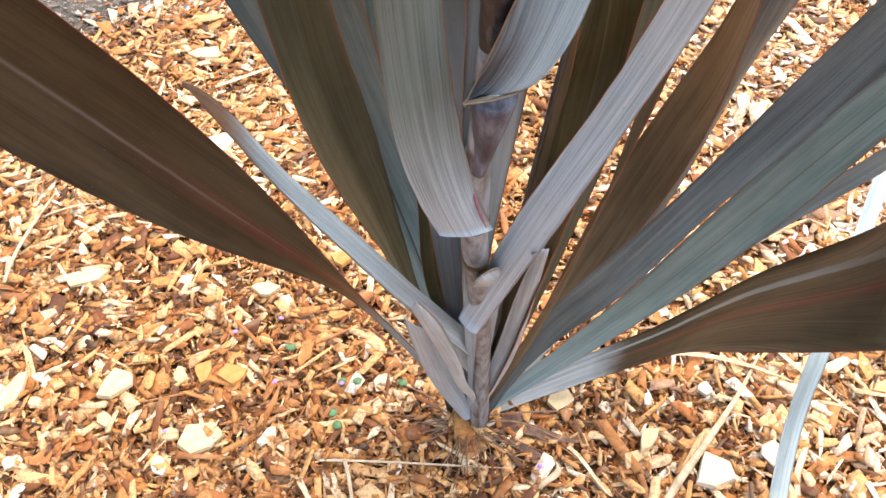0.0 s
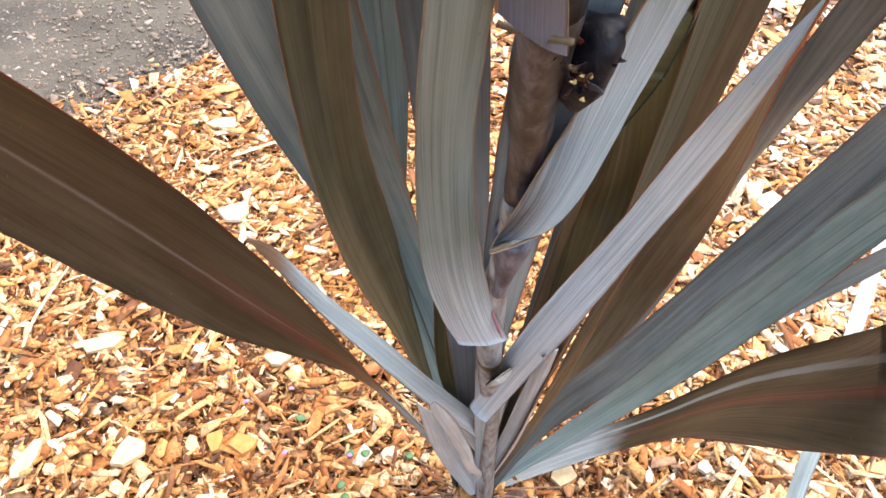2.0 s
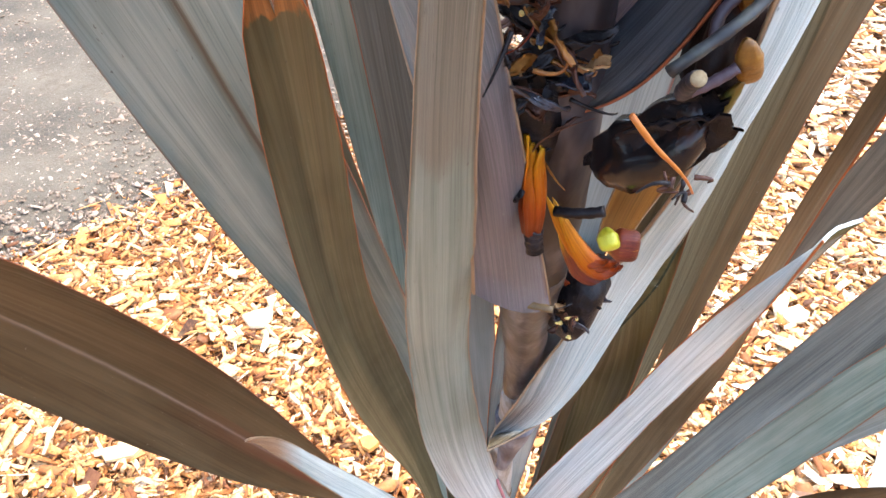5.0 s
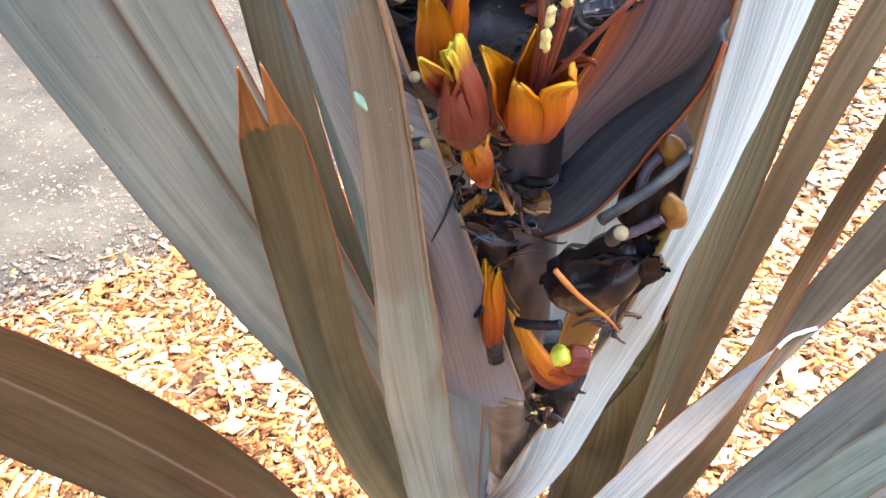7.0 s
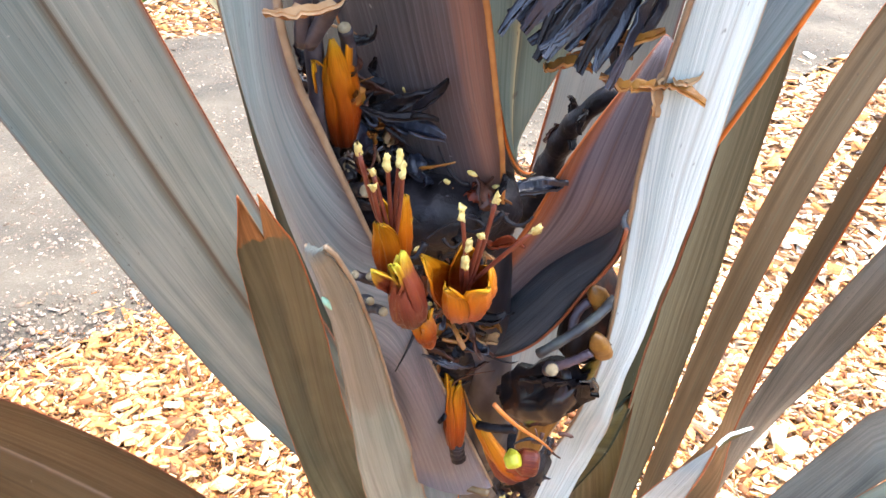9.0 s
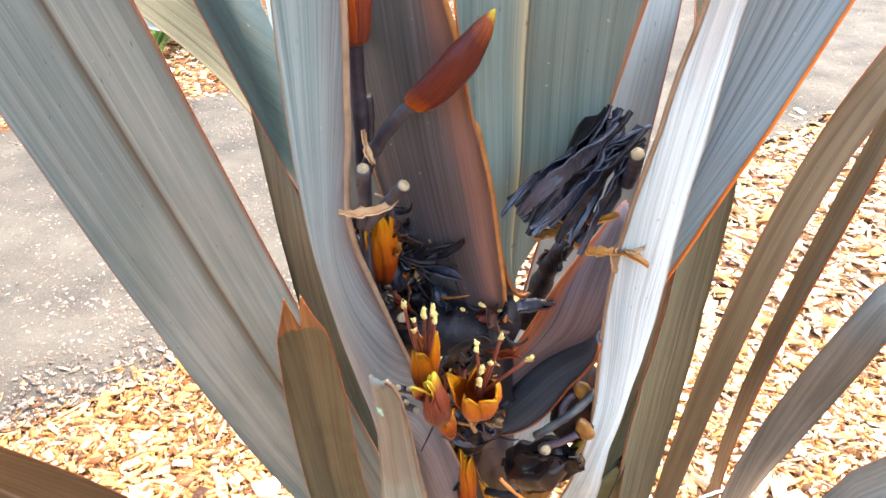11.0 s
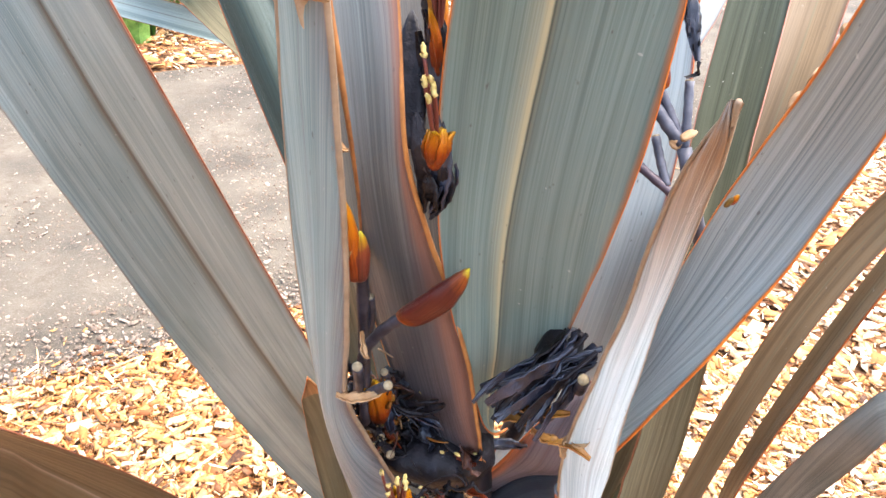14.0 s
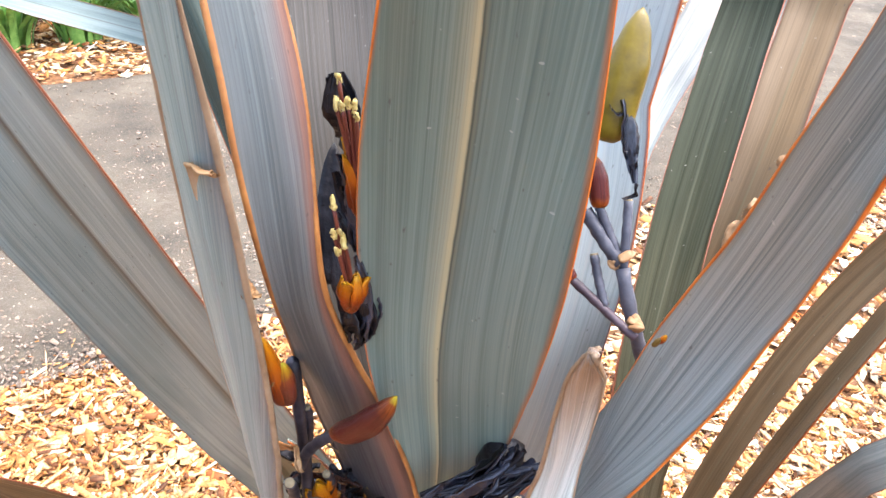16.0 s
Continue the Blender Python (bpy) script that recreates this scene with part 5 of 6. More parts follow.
flower((0.0057, 0.1380, 1.1401), (0.0066, 0.1349, 1.1567), 0.0030, [(0.0024, 0.1302, 1.1676), (0.0046, 0.1293, 1.1645), (0.0068, 0.1301, 1.1655), (0.0086, 0.1306, 1.1660), (0.0092, 0.1300, 1.1644), (0.0047, 0.1283, 1.1623)],
       0.3, label="open orange flax flower", seed=3)
flower((0.0099, 0.1321, 1.1341), (0.0081, 0.1284, 1.1479), 0.0036, (), -0.62, TEPAL_RED, "rust-red half-closed flower with a yellow tip", 17, 6, 0.08)
bell = lathe((0.0099, 0.1322, 1.1343), (0.0080, 0.1285, 1.1481), 0.0033, [(0, 0.6), (0.1, 0.95), (0.3, 0.9), (0.6, 0.6), (0.85, 0.34), (1, 0.1)], sides=24, rings=26, ridge=0.14)
plant_part("flower_bud", bell[0], bell[1], TEPAL_RED, None, "inner petals of a half-closed flower", bell[2])
flower((0.0183, 0.1373, 1.1334), (0.0208, 0.1316, 1.1470), 0.0050, [(0.0187, 0.1301, 1.1571), (0.0240, 0.1314, 1.1594), (0.0304, 0.1291, 1.1555), (0.0200, 0.1277, 1.1526), (0.0197, 0.1262, 1.1501), (0.0219, 0.1287, 1.1543)],
       0.55, label="wide open orange flax flower", seed=8, count=5)
flower((0.0122, 0.1393, 1.1233), (0.0104, 0.1391, 1.1300), 0.0021, (), 0.3, label="small half-open orange flower", seed=12)
flower((0.0148, 0.1936, 1.0376), (0.0143, 0.1961, 1.0653), 0.0033, (), 0.05, label="narrow orange flower with a dark foot", seed=21, count=5, vary=0.1)
twig([(0.0161, 0.1934, 1.0318), (0.0148, 0.1936, 1.0376), (0.0158, 0.1934, 1.0393)], 0.0024, mat=BLACK, name="flower_foot", label="dark foot of the narrow flower")
bowl = bud((0.0388, 0.2005, 1.0215), (0.0225, 0.2045, 1.0335), 0.0044, TEPAL_RED, label="curved rust-orange flower lying low in the bract", bend=(0.0015, 0.002, -0.0105), ridge=0.16)
for k, (dx, dz, r0) in enumerate(((0.0, 0.0035, 0.0024), (-0.002, 0.0050, 0.0020), (0.0015, 0.0012, 0.0028))):
    vs, fs, uv = lathe((0.0385 + dx, 0.1985, 1.0215 + dz * 0.6), (0.0205 + dx, 0.2045 - k * 0.001, 1.0375 + dz), r0, BUD_SHAPE, (0.0015, 0.001, -0.0095), 12, 18, 0.2)
    mesh_object("petal", vs, fs, TEPAL, bowl, "", uv)
cup = bud((0.0408, 0.1864, 1.0404), (0.0322, 0.1868, 1.0408), 0.0042, TEPAL_RED, label="rust flower with a yellow-green tip", ridge=0.15)
GREEN_TIP = plain_skin("yellow_green_tip", [(0.26, 0.24, 0.012), (0.44, 0.42, 0.03)], 300, 0.4)
vs, fs, uv = lathe((0.0334, 0.1815, 1.0426), (0.0318, 0.1862, 1.0458), 0.0025, BUD_SHAPE, sides=12, rings=16, ridge=0.2)
mesh_object("petal_tip", vs, fs, GREEN_TIP, cup, "yellow-green petal tip", uv)
LICHEN = plain_skin("pale_lichen", [(0.17, 0.27, 0.17), (0.26, 0.40, 0.26)], 400, 0.8)
spot = lathe((-0.0034, 0.1222, 1.1451), (-0.0020, 0.1222, 1.1425), 0.00065, [(0, 0.2), (0.4, 1), (1, 0.2)], sides=8, rings=8)
plant_part("lichen_spot", spot[0], spot[1], LICHEN, None, "pale green lichen spot on the cut leaf")
# the black pod and what hangs on it
CURL_GOLD = plain_skin("golden_strand", [(0.26, 0.055, 0.010), (0.40, 0.15, 0.018)], 120, 0.5)
vs, fs, uv = lathe((0.0488, 0.1781, 1.0807), (0.0285, 0.1994, 1.0563), 0.0075, BUD_SHAPE, (0, 0, -0.003), 16, 20, 0.3)
vs = [v + np.array([noise.noise(Vector(v) * 140 + Vector((k, 0, 0))) for k in range(3)]) * 0.0018 for v in vs]
pod = plant_part("seed_pod", vs, fs, POD, None, "shiny black withered seed pod")
twig([(0.0390, 0.1708, 1.0903), (0.0390, 0.1668, 1.0951), (0.0390, 0.1623, 1.0979)], 0.0017, cut=True)
twig([(0.0258, 0.1497, 1.0977), (0.0298, 0.1500, 1.0921), (0.0346, 0.1517, 1.0871), (0.0385, 0.1536, 1.0824), (0.0404, 0.1552, 1.0784)], 0.0006, mat=CURL_GOLD, name="dry_strand", label="thin golden dry strand")
for k in range(7):
    q = np.array((0.0400, 0.1600, 1.0749)) + np.array([random.uniform(-0.003, 0.003) for _ in range(3)])
    twig([tuple(q), tuple(q + np.array([random.uniform(-0.006, 0.006), random.uniform(-0.003, 0.003), random.uniform(-0.006, 0.003)])), tuple(q + np.array([random.uniform(-0.008, 0.004), 0.0, random.uniform(-0.008, 0.002)]))],
         0.0006, mat=BLACK if k % 2 else DARK_RUST, name="dry_strand")
bud((0.0523, 0.1827, 1.1016), (0.0481, 0.1774, 1.1118), 0.0026, AMBER, label="brown-gold bud", ridge=0.1)
bud((0.0537, 0.1785, 1.0898), (0.0495, 0.1735, 1.1004), 0.0026, AMBER, label="amber bud", ridge=0.1)
bud((0.0472, 0.1851, 1.0715), (0.0519, 0.1761, 1.0906), 0.0019, GREENBUD, label="slim green bud")
twig([(0.0365, 0.1729, 1.0937), (0.0427, 0.1709, 1.1010), (0.0490, 0.1731, 1.1040), (0.0540, 0.1787, 1.1079)], 0.0013, mat=SLATE_STALK, label="grey-green bent flower stalk")
twig([(0.0447, 0.1751, 1.0981), (0.0437, 0.1771, 1.1012), (0.0451, 0.1787, 1.1040), (0.0482, 0.1795, 1.1059)], 0.0012, mat=PLUM_STALK, label="plum flower stalk")
twig([(0.0411, 0.1754, 1.0879), (0.0446, 0.1735, 1.0908), (0.0470, 0.1737, 1.0926), (0.0493, 0.1739, 1.0944)], 0.0012, mat=PLUM_STALK, label="plum flower stalk")
bud((0.0460, 0.1801, 1.0861), (0.0535, 0.1938, 1.1080), 0.0062, WITHERED, name="withered_flower", label="dark withered flower between bracts", ridge=0.4)
for x_end in ((0.0001, 0.1325, 1.1426), (0.0029, 0.1320, 1.1428)):
    twig([(0.0058, 0.1412, 1.1339), (0.0035, 0.1365, 1.1383), x_end], 0.0009, name="cut_stalk", cut=True)
twig([(0.0213, 0.2034, 1.0374), (0.0271, 0.2007, 1.0378), (0.0337, 0.1996, 1.0405)], 0.0015, mat=BLACK, label="black withered stalk")
twig([(0.0017, 0.2289, 0.9847), (0.0145, 0.2253, 0.9818), (0.0265, 0.2231, 0.9816)], 0.0013, mat=NODE, name="foot_ring", label="tan ring at the foot of the bract")
# the bud on its stalk, cut stubs
bud((0.0025, 0.1469, 1.2080), (0.0202, 0.1413, 1.2299), 0.0036, BUD, label="long dark red bud with a yellow tip", bend=(0.0008, -0.001, -0.0012), ridge=0.1)
twig([(-0.0101, 0.1530, 1.1863), (-0.0074, 0.1498, 1.1969), (-0.0020, 0.1473, 1.2040), (0.0034, 0.1464, 1.2089)], 0.0016, label="thin plum flower stalk")
twig([(-0.0115, 0.1610, 1.1549), (-0.0101, 0.1573, 1.1818), (-0.0099, 0.1538, 1.2085), (-0.0098, 0.1508, 1.2264)], 0.0018, label="plum side stalk")
for a0, b0, r0 in (((-0.0080, 0.1445, 1.1796), (0.0022, 0.1355, 1.1943), 0.0018), ((-0.0089, 0.1445, 1.1796), (-0.0067, 0.1375, 1.1970), 0.0019), ((-0.0091, 0.1567, 1.1925), (-0.0081, 0.1546, 1.2076), 0.0015),
                   ((-0.0059, 0.1653, 1.1640), (-0.0049, 0.1590, 1.1781), 0.0017), ((-0.0112, 0.1707, 1.1374), (-0.0023, 0.1586, 1.1453), 0.0020), ((-0.0131, 0.1692, 1.1445), (-0.0060, 0.1606, 1.1497), 0.0018),
                   ((0.0516, 0.1532, 1.1888), (0.0516, 0.1448, 1.1994), 0.0021),
                   ((0.0075, 0.1950, 1.0747), (0.0060, 0.1876, 1.0838), 0.0014), ((-0.0042, 0.1531, 1.1192), (0.0029, 0.1429, 1.1269), 0.0013), ((-0.0042, 0.1515, 1.1227), (0.0002, 0.1439, 1.1286), 0.0012)):
    twig([a0, tuple((np.array(a0) + np.array(b0)) / 2 + 0.0008), b0], r0 * 0.8, name="cut_stalk", cut=True)
# orange flower tucked behind the tan edge of the left bract
bud((-0.0078, 0.1393, 1.2229), (-0.0075, 0.1300, 1.2501), 0.0026, TEPAL, label="slim orange flower against the bract edge")
bud((-0.0069, 0.1401, 1.2229), (-0.0049, 0.1342, 1.2400), 0.0027, TEPAL_RED, label="small red bud")
flower((-0.0078, 0.1660, 1.1532), (-0.0068, 0.1582, 1.1762), 0.0040, (), 0.15, TEPAL, "orange flower deep between bracts", 77, 5)
# flowers between the plum bract and the wide leaf
flower((0.0119, 0.1332, 1.2605), (0.0122, 0.1327, 1.2696), 0.0026, [(0.0086, 0.1329, 1.2835), (0.0096, 0.1306, 1.2781), (0.0109, 0.1311, 1.2784), (0.0116, 0.1304, 1.2766), (0.0108, 0.1294, 1.2752)], 0.5, TEPAL, "red flax flower with yellow anthers", 31, 5)
flower((0.0097, 0.1441, 1.2775), (0.0088, 0.1449, 1.2937), 0.0018, [(0.0062, 0.1443, 1.3045), (0.0061, 0.1428, 1.2998), (0.0072, 0.1430, 1.2992), (0.0084, 0.1435, 1.2999), (0.0095, 0.1437, 1.2993), (0.0101, 0.1433, 1.2976)], 0.2, TEPAL, "orange flower half hidden between bracts", 37, 4)
# side stalk with branches
twig([(0.0825, 0.1843, 1.2116), (0.0787, 0.1774, 1.2237), (0.0741, 0.1723, 1.2372), (0.0704, 0.1742, 1.2457), (0.0681, 0.1781, 1.2524)], 0.0019, mat=BLUE_STALK, label="blue-grey side stalk with branches")
twig([(0.0682, 0.1779, 1.2521), (0.0678, 0.1816, 1.2596), (0.0668, 0.1853, 1.2677)], 0.0012, mat=BLUE_STALK, cut=True)
twig([(0.0678, 0.1783, 1.2528), (0.0634, 0.1822, 1.2602), (0.0599, 0.1846, 1.2652)], 0.0012, mat=BLUE_STALK)
twig([(0.0673, 0.1785, 1.2532), (0.0616, 0.1815, 1.2584), (0.0567, 0.1842, 1.2639)], 0.0018, mat=BLUE_STALK)
twig([(0.0739, 0.1694, 1.2382), (0.0645, 0.1733, 1.2431), (0.0554, 0.1767, 1.2484)], 0.0012, mat=PLUM_STALK)
twig([(0.0653, 0.1735, 1.2435), (0.0626, 0.1766, 1.2489), (0.0607, 0.1795, 1.2542)], 0.0012, mat=BLUE_STALK, cut=True)
bud((0.0603, 0.1845, 1.2648), (0.0570, 0.1893, 1.2767), 0.0026, BUD, label="red bud with an amber foot")
bud((0.0564, 0.1763, 1.2478), (0.0542, 0.1777, 1.2502), 0.0018, BUD, label="red bud")
bud((0.0592, 0.1905, 1.2804), (0.0623, 0.1982, 1.3115), 0.0050, CAPSULE, name="seed_capsule", label="glossy olive-yellow seed capsule", ridge=0.12)
for c0, m0 in (((0.0769, 0.1510, 1.2514), TEPAL), ((0.0756, 0.1499, 1.2511), GREENBUD), ((0.0817, 0.1563, 1.2590), GREENBUD)):
    bud(c0, tuple(np.array(c0) + np.array((0.001, -0.001, 0.0030))), 0.0007, m0, name="faded_floret")
for k in range(8):
    q = np.array((0.0669, 0.1789, 1.2539) if k < 4 else (0.0715, 0.1707, 1.2398)) + np.array([random.uniform(-0.002, 0.002) for _ in range(3)])
    bud(tuple(q), tuple(q + np.array([random.uniform(-0.005, 0.005), random.uniform(-0.003, 0.002), random.uniform(-0.002, 0.003)])), 0.0011, CURL_TAN, name="dry_scale", ridge=0.4)


def crinkled(name, start, end, width, mat, parent, seed, twist=2.0):
    """A shrivelled petal: a narrow twisted ribbon with a wavy surface."""
    rs = random.Random(seed)
    line = smooth_line([start, tuple((np.array(start) * 2 + np.array(end)) / 3 + np.array([rs.gauss(0, 0.002) for _ in range(3)])),
                        tuple((np.array(start) + np.array(end) * 2) / 3 + np.array([rs.gauss(0, 0.0025) for _ in range(3)])), end], 16)
    way, a, b = frame_of(np.array(end) - np.array(start))
    vs, fs = [], []
    for i, c in enumerate(line):
        t = i / 15
        g = rs.random() * 0.5 + twist * t
        w = width * (0.6 + 0.5 * math.sin(math.pi * t)) * (1 - 0.6 * t * t)
        d, e = a * math.cos(g) + b * math.sin(g), -a * math.sin(g) + b * math.cos(g)
        for s, h in ((-1, 0.35), (-0.3, -0.2), (0.3, 0.25), (1, -0.3)):
            vs.append(c + d * (w * s) + e * (w * (h + rs.gauss(0, 0.15))))
    m = len(vs)
    vs += [v + b * 0.0006 for v in vs]
    for i in range(15):
        for j in range(3):
            q = i * 4 + j
            fs += [(q, q + 1, q + 5, q + 4), (m + q, m + q + 4, m + q + 5, m + q + 1)]
        for j in (0, 3):
            q = i * 4 + j
            fs.append((q, q + 4, m + q + 4, m + q))
    return plant_part(name, vs, fs, mat, parent)


bunch = plant_part("dried_flower", *lathe((0.0465, 0.1608, 1.2020), (0.0427, 0.1619, 1.1817), 0.006, BUD_SHAPE, ridge=0.2)[:2], BLACK, label="bunch of withered slate-black petals")
tops = [(0.0474, 0.1556, 1.2047), (0.0491, 0.1572, 1.2029), (0.0544, 0.1561, 1.2002), (0.0526, 0.1578, 1.1975)]
ends = [(0.0265, 0.1519, 1.1817), (0.0300, 0.1509, 1.1790), (0.0335, 0.1498, 1.1773), (0.0380, 0.1487, 1.1756), (0.0406, 0.1486, 1.1747), (0.0442, 0.1502, 1.1765), (0.0284, 0.1554, 1.1835)]
for k in range(26):
    crinkled("withered_petal", around(tops, 0.0012, 1, k)[0], around(ends, 0.0016, 1, 70 + k)[0], random.uniform(0.0013, 0.0024), SLATE_DRY if k % 5 else BLACK, bunch, k)
for k in range(5):
    q = around([(0.0318, 0.1559, 1.1746), (0.0424, 0.1527, 1.1730), (0.0487, 0.1509, 1.1775)], 0.003, 1, 200 + k)[0]
    crinkled("faded_petal", q, tuple(np.array(q) + np.array((random.uniform(0.008, 0.016), -0.002, random.uniform(-0.003, 0.004)))), 0.0018, TEPAL_DRY, bunch, 300 + k, 1.0)

for k in range(5):
    s0 = np.array((0.0479, 0.1760, 1.0828)) + np.array([random.gauss(0, 0.002) for _ in range(3)])
    e0 = np.array((0.0305, 0.1974, 1.0545)) + np.array([random.gauss(0, 0.004) for _ in range(3)])
    crinkled("withered_petal", tuple(s0), tuple(e0), random.uniform(0.003, 0.006), BLACK, pod, 700 + k, 1.5)

# dark litter caught between the bracts
LITTER = [(-0.0077, 0.1709, 1.1463), (-0.0022, 0.1744, 1.1553), (0.0032, 0.1754, 1.1331), (0.0121, 0.1732, 1.1269), (0.0210, 0.1698, 1.1358), (-0.0059, 0.1677, 1.1596), (0.0099, 0.1890, 1.0900), (0.0068, 0.1811, 1.1097), (0.0402, 0.2602, 0.9544), (0.0363, 0.2590, 0.9458)]
litter = plant_part("withered_litter", *lathe((-0.0075, 0.1825, 1.1305), (0.0299, 0.1763, 1.1323), 0.016, BUD_SHAPE, ridge=0.3)[:2], BLACK, label="black withered petals packed between the bracts")
SCRAPS = [BLACK] * 9 + [DARK_RUST] * 4 + [SLATE_DRY] * 3 + [CURL_TAN] + [TEPAL_DRY] * 2 + [TEPAL]


def scraps(places, spread_by, count, seed, reach=0.006):
    rs = random.Random(seed)
    for k in range(count):
        q = np.array(around(places, spread_by, 1, seed + k)[0])
        e = q + np.array([rs.gauss(0, reach), rs.gauss(-0.001, reach * 0.6), rs.gauss(0.001, reach * 0.7)])
        mat = rs.choice(SCRAPS)
        if k % 4 == 3:
            m = (q + e) / 2 + np.array([rs.gauss(0, 0.003) for _ in range(3)])
            twig([tuple(q), tuple(m), tuple(e)], rs.uniform(0.0003, 0.0006), litter, "dry_strand", mat)
        else:
            crinkled("withered_petal", tuple(q), tuple(e), rs.uniform(0.0008, 0.0024), mat, litter, seed + 500 + k, rs.uniform(1.0, 4.0))


mesh_object("withered_clump", *lathe((0.0063, 0.2087, 1.0402), (0.0139, 0.1950, 1.0932), 0.0085, BUD_SHAPE, ridge=0.3)[:2], BLACK, litter)
scraps(LITTER, 0.0045, 130, 400)
for k in range(26):
    q = np.array(around(LITTER[:8], 0.005, 1, 900 + k)[0]) + np.array((0, -0.006, 0.004))
    mesh_object("fallen_anther", *lathe(q, q + np.array([random.gauss(0, 0.0016), -0.0006, random.gauss(0, 0.0016)]), 0.00055, BUD_SHAPE, sides=6, rings=6)[:2], ANTHER, litter)
for k in range(9):
    q = np.array(around([(0.0156, 0.1598, 1.1355), (0.0067, 0.1643, 1.1328), (0.0281, 0.1523, 1.1483)], 0.004, 1, 950 + k)[0])
    e = q + np.array([random.uniform(0.004, 0.009) * random.choice((-1, 1)), random.gauss(0, 0.002), random.gauss(0.003, 0.004)])
    twig([tuple(q), tuple((q + e) / 2 + np.array((0, -0.002, -0.004))), tuple(e)], random.uniform(0.0004, 0.0009), litter, "dry_strand", BLACK)

# shrivelled strips in the gap beside the wide bract
bud((0.0047, 0.1421, 1.2585), (0.0007, 0.1560, 1.2857), 0.0030, BLACK, name="withered_flower", label="black withered flower beside the wide leaf", ridge=0.35)
for k in range(26):
    s0 = np.array(((0.0111, 0.1437, 1.2442), (0.0093, 0.1465, 1.2660), (0.0069, 0.1496, 1.2873))[k % 3]) + np.array([random.gauss(0, 0.0012) for _ in range(3)])
    e0 = s0 + np.array((random.gauss(-0.002, 0.0014), random.gauss(-0.002, 0.001), random.uniform(0.008, 0.026)))
    crinkled("withered_petal", tuple(s0), tuple(e0), random.uniform(0.0012, 0.0026), BLACK if k % 4 else SLATE_DRY, litter, 1200 + k, 2.0)
crinkled("dry_scale", (-0.0123, 0.1365, 1.1872), (0.0004, 0.1388, 1.1899), 0.0018, CURL_TAN, litter, 1301, 0.6)
scraps([(0.0129, 0.1892, 1.0948), (0.0141, 0.1929, 1.0817), (0.0127, 0.2049, 1.0611), (0.0103, 0.1890, 1.1023)], 0.0045, 90, 2100, 0.008)
# dark heap at the bottom of the cup
scraps([(0.0032, 0.1787, 1.1359), (0.0139, 0.1784, 1.1305), (-0.0058, 0.1760, 1.1464), (-0.0094, 0.1713, 1.1606)], 0.0050, 190, 1400, 0.007)

crinkled("dry_strand", (0.0582, 0.1896, 1.2908), (0.0612, 0.1897, 1.2918), 0.0016, SLATE_DRY, litter, 1901, 1.5)
crinkled("dry_strand", (0.0612, 0.1897, 1.2918), (0.0677, 0.1833, 1.2737), 0.0022, SLATE_DRY, litter, 1902, 2.5)
crinkled("dry_strand", (0.0677, 0.1833, 1.2737), (0.0648, 0.1819, 1.2697), 0.0006, BLACK, litter, 1903, 2.0)
crinkled("withered_petal", (0.0440, 0.1720, 1.1880), (0.0474, 0.1730, 1.2020), 0.0024, DARK_RUST, litter, 1950, 0.6)
# black withered stalk behind the striped bract and scraps hanging by it
black_stalk = plant_part("withered_stalk", *tube(smooth_line([(0.0321, 0.2161, 1.1071), (0.0371, 0.2128, 1.1233), (0.0390, 0.2094, 1.1356), (0.0438, 0.2050, 1.1449), (0.0508, 0.2014, 1.1526)], 18), np.linspace(0.0042, 0.0022, 18) * (1 + 0.12 * np.sin(np.arange(18) * 1.7)), 12), BLACK, label="black withered stalk behind the striped bract")
for k, (a0, b0) in enumerate((((0.0255, 0.2060, 1.1607), (0.0262, 0.2060, 1.1537)), ((0.0267, 0.2056, 1.1558), (0.0280, 0.2055, 1.1493)), ((0.0245, 0.2059, 1.1569), (0.0258, 0.2052, 1.1513)), ((0.0431, 0.2054, 1.1403), (0.0422, 0.2044, 1.1349)), ((0.0380, 0.2100, 1.1397), (0.0377, 0.2080, 1.1347)), ((0.0446, 0.2015, 1.1473), (0.0438, 0.2012, 1.1406)), ((0.0412, 0.2095, 1.1477), (0.0413, 0.2077, 1.1428)))):
    crinkled("withered_petal", a0, b0, 0.0021 if k < 3 else 0.0016, DARK_RUST if k % 3 == 1 else BLACK, black_stalk, 2500 + k, 1.5)
heap = plant_part("withered_lump", *lathe((0.0449, 0.2640, 0.9663), (0.0359, 0.2710, 0.9227), 0.0125, BUD_SHAPE, ridge=0.3)[:2], BLACK, label="black withered remains at the bottom of the cup")
for k in range(14):
    q = np.array((0.0388, 0.2681, 0.9480)) + np.array([random.gauss(-0.002, 0.004), random.gauss(-0.004, 0.002), random.gauss(0.004, 0.006)])
    crinkled("withered_petal", tuple(q), tuple(q + np.array([random.gauss(-0.001, 0.003), random.gauss(-0.001, 0.002), random.gauss(-0.003, 0.004)])), random.uniform(0.0015, 0.003), BLACK if k % 3 else DARK_RUST, heap, 2600 + k, 2.0)
for k in range(7):
    q = np.array((0.0369, 0.2573, 0.9470)) + np.array([random.gauss(0, 0.004), -0.008, random.gauss(0, 0.006)])
    mesh_object("fallen_anther", *lathe(q, q + np.array([random.gauss(0, 0.0014), -0.0006, random.gauss(0, 0.0014)]), 0.0006, BUD_SHAPE, sides=6, rings=6)[:2], ANTHER, heap)
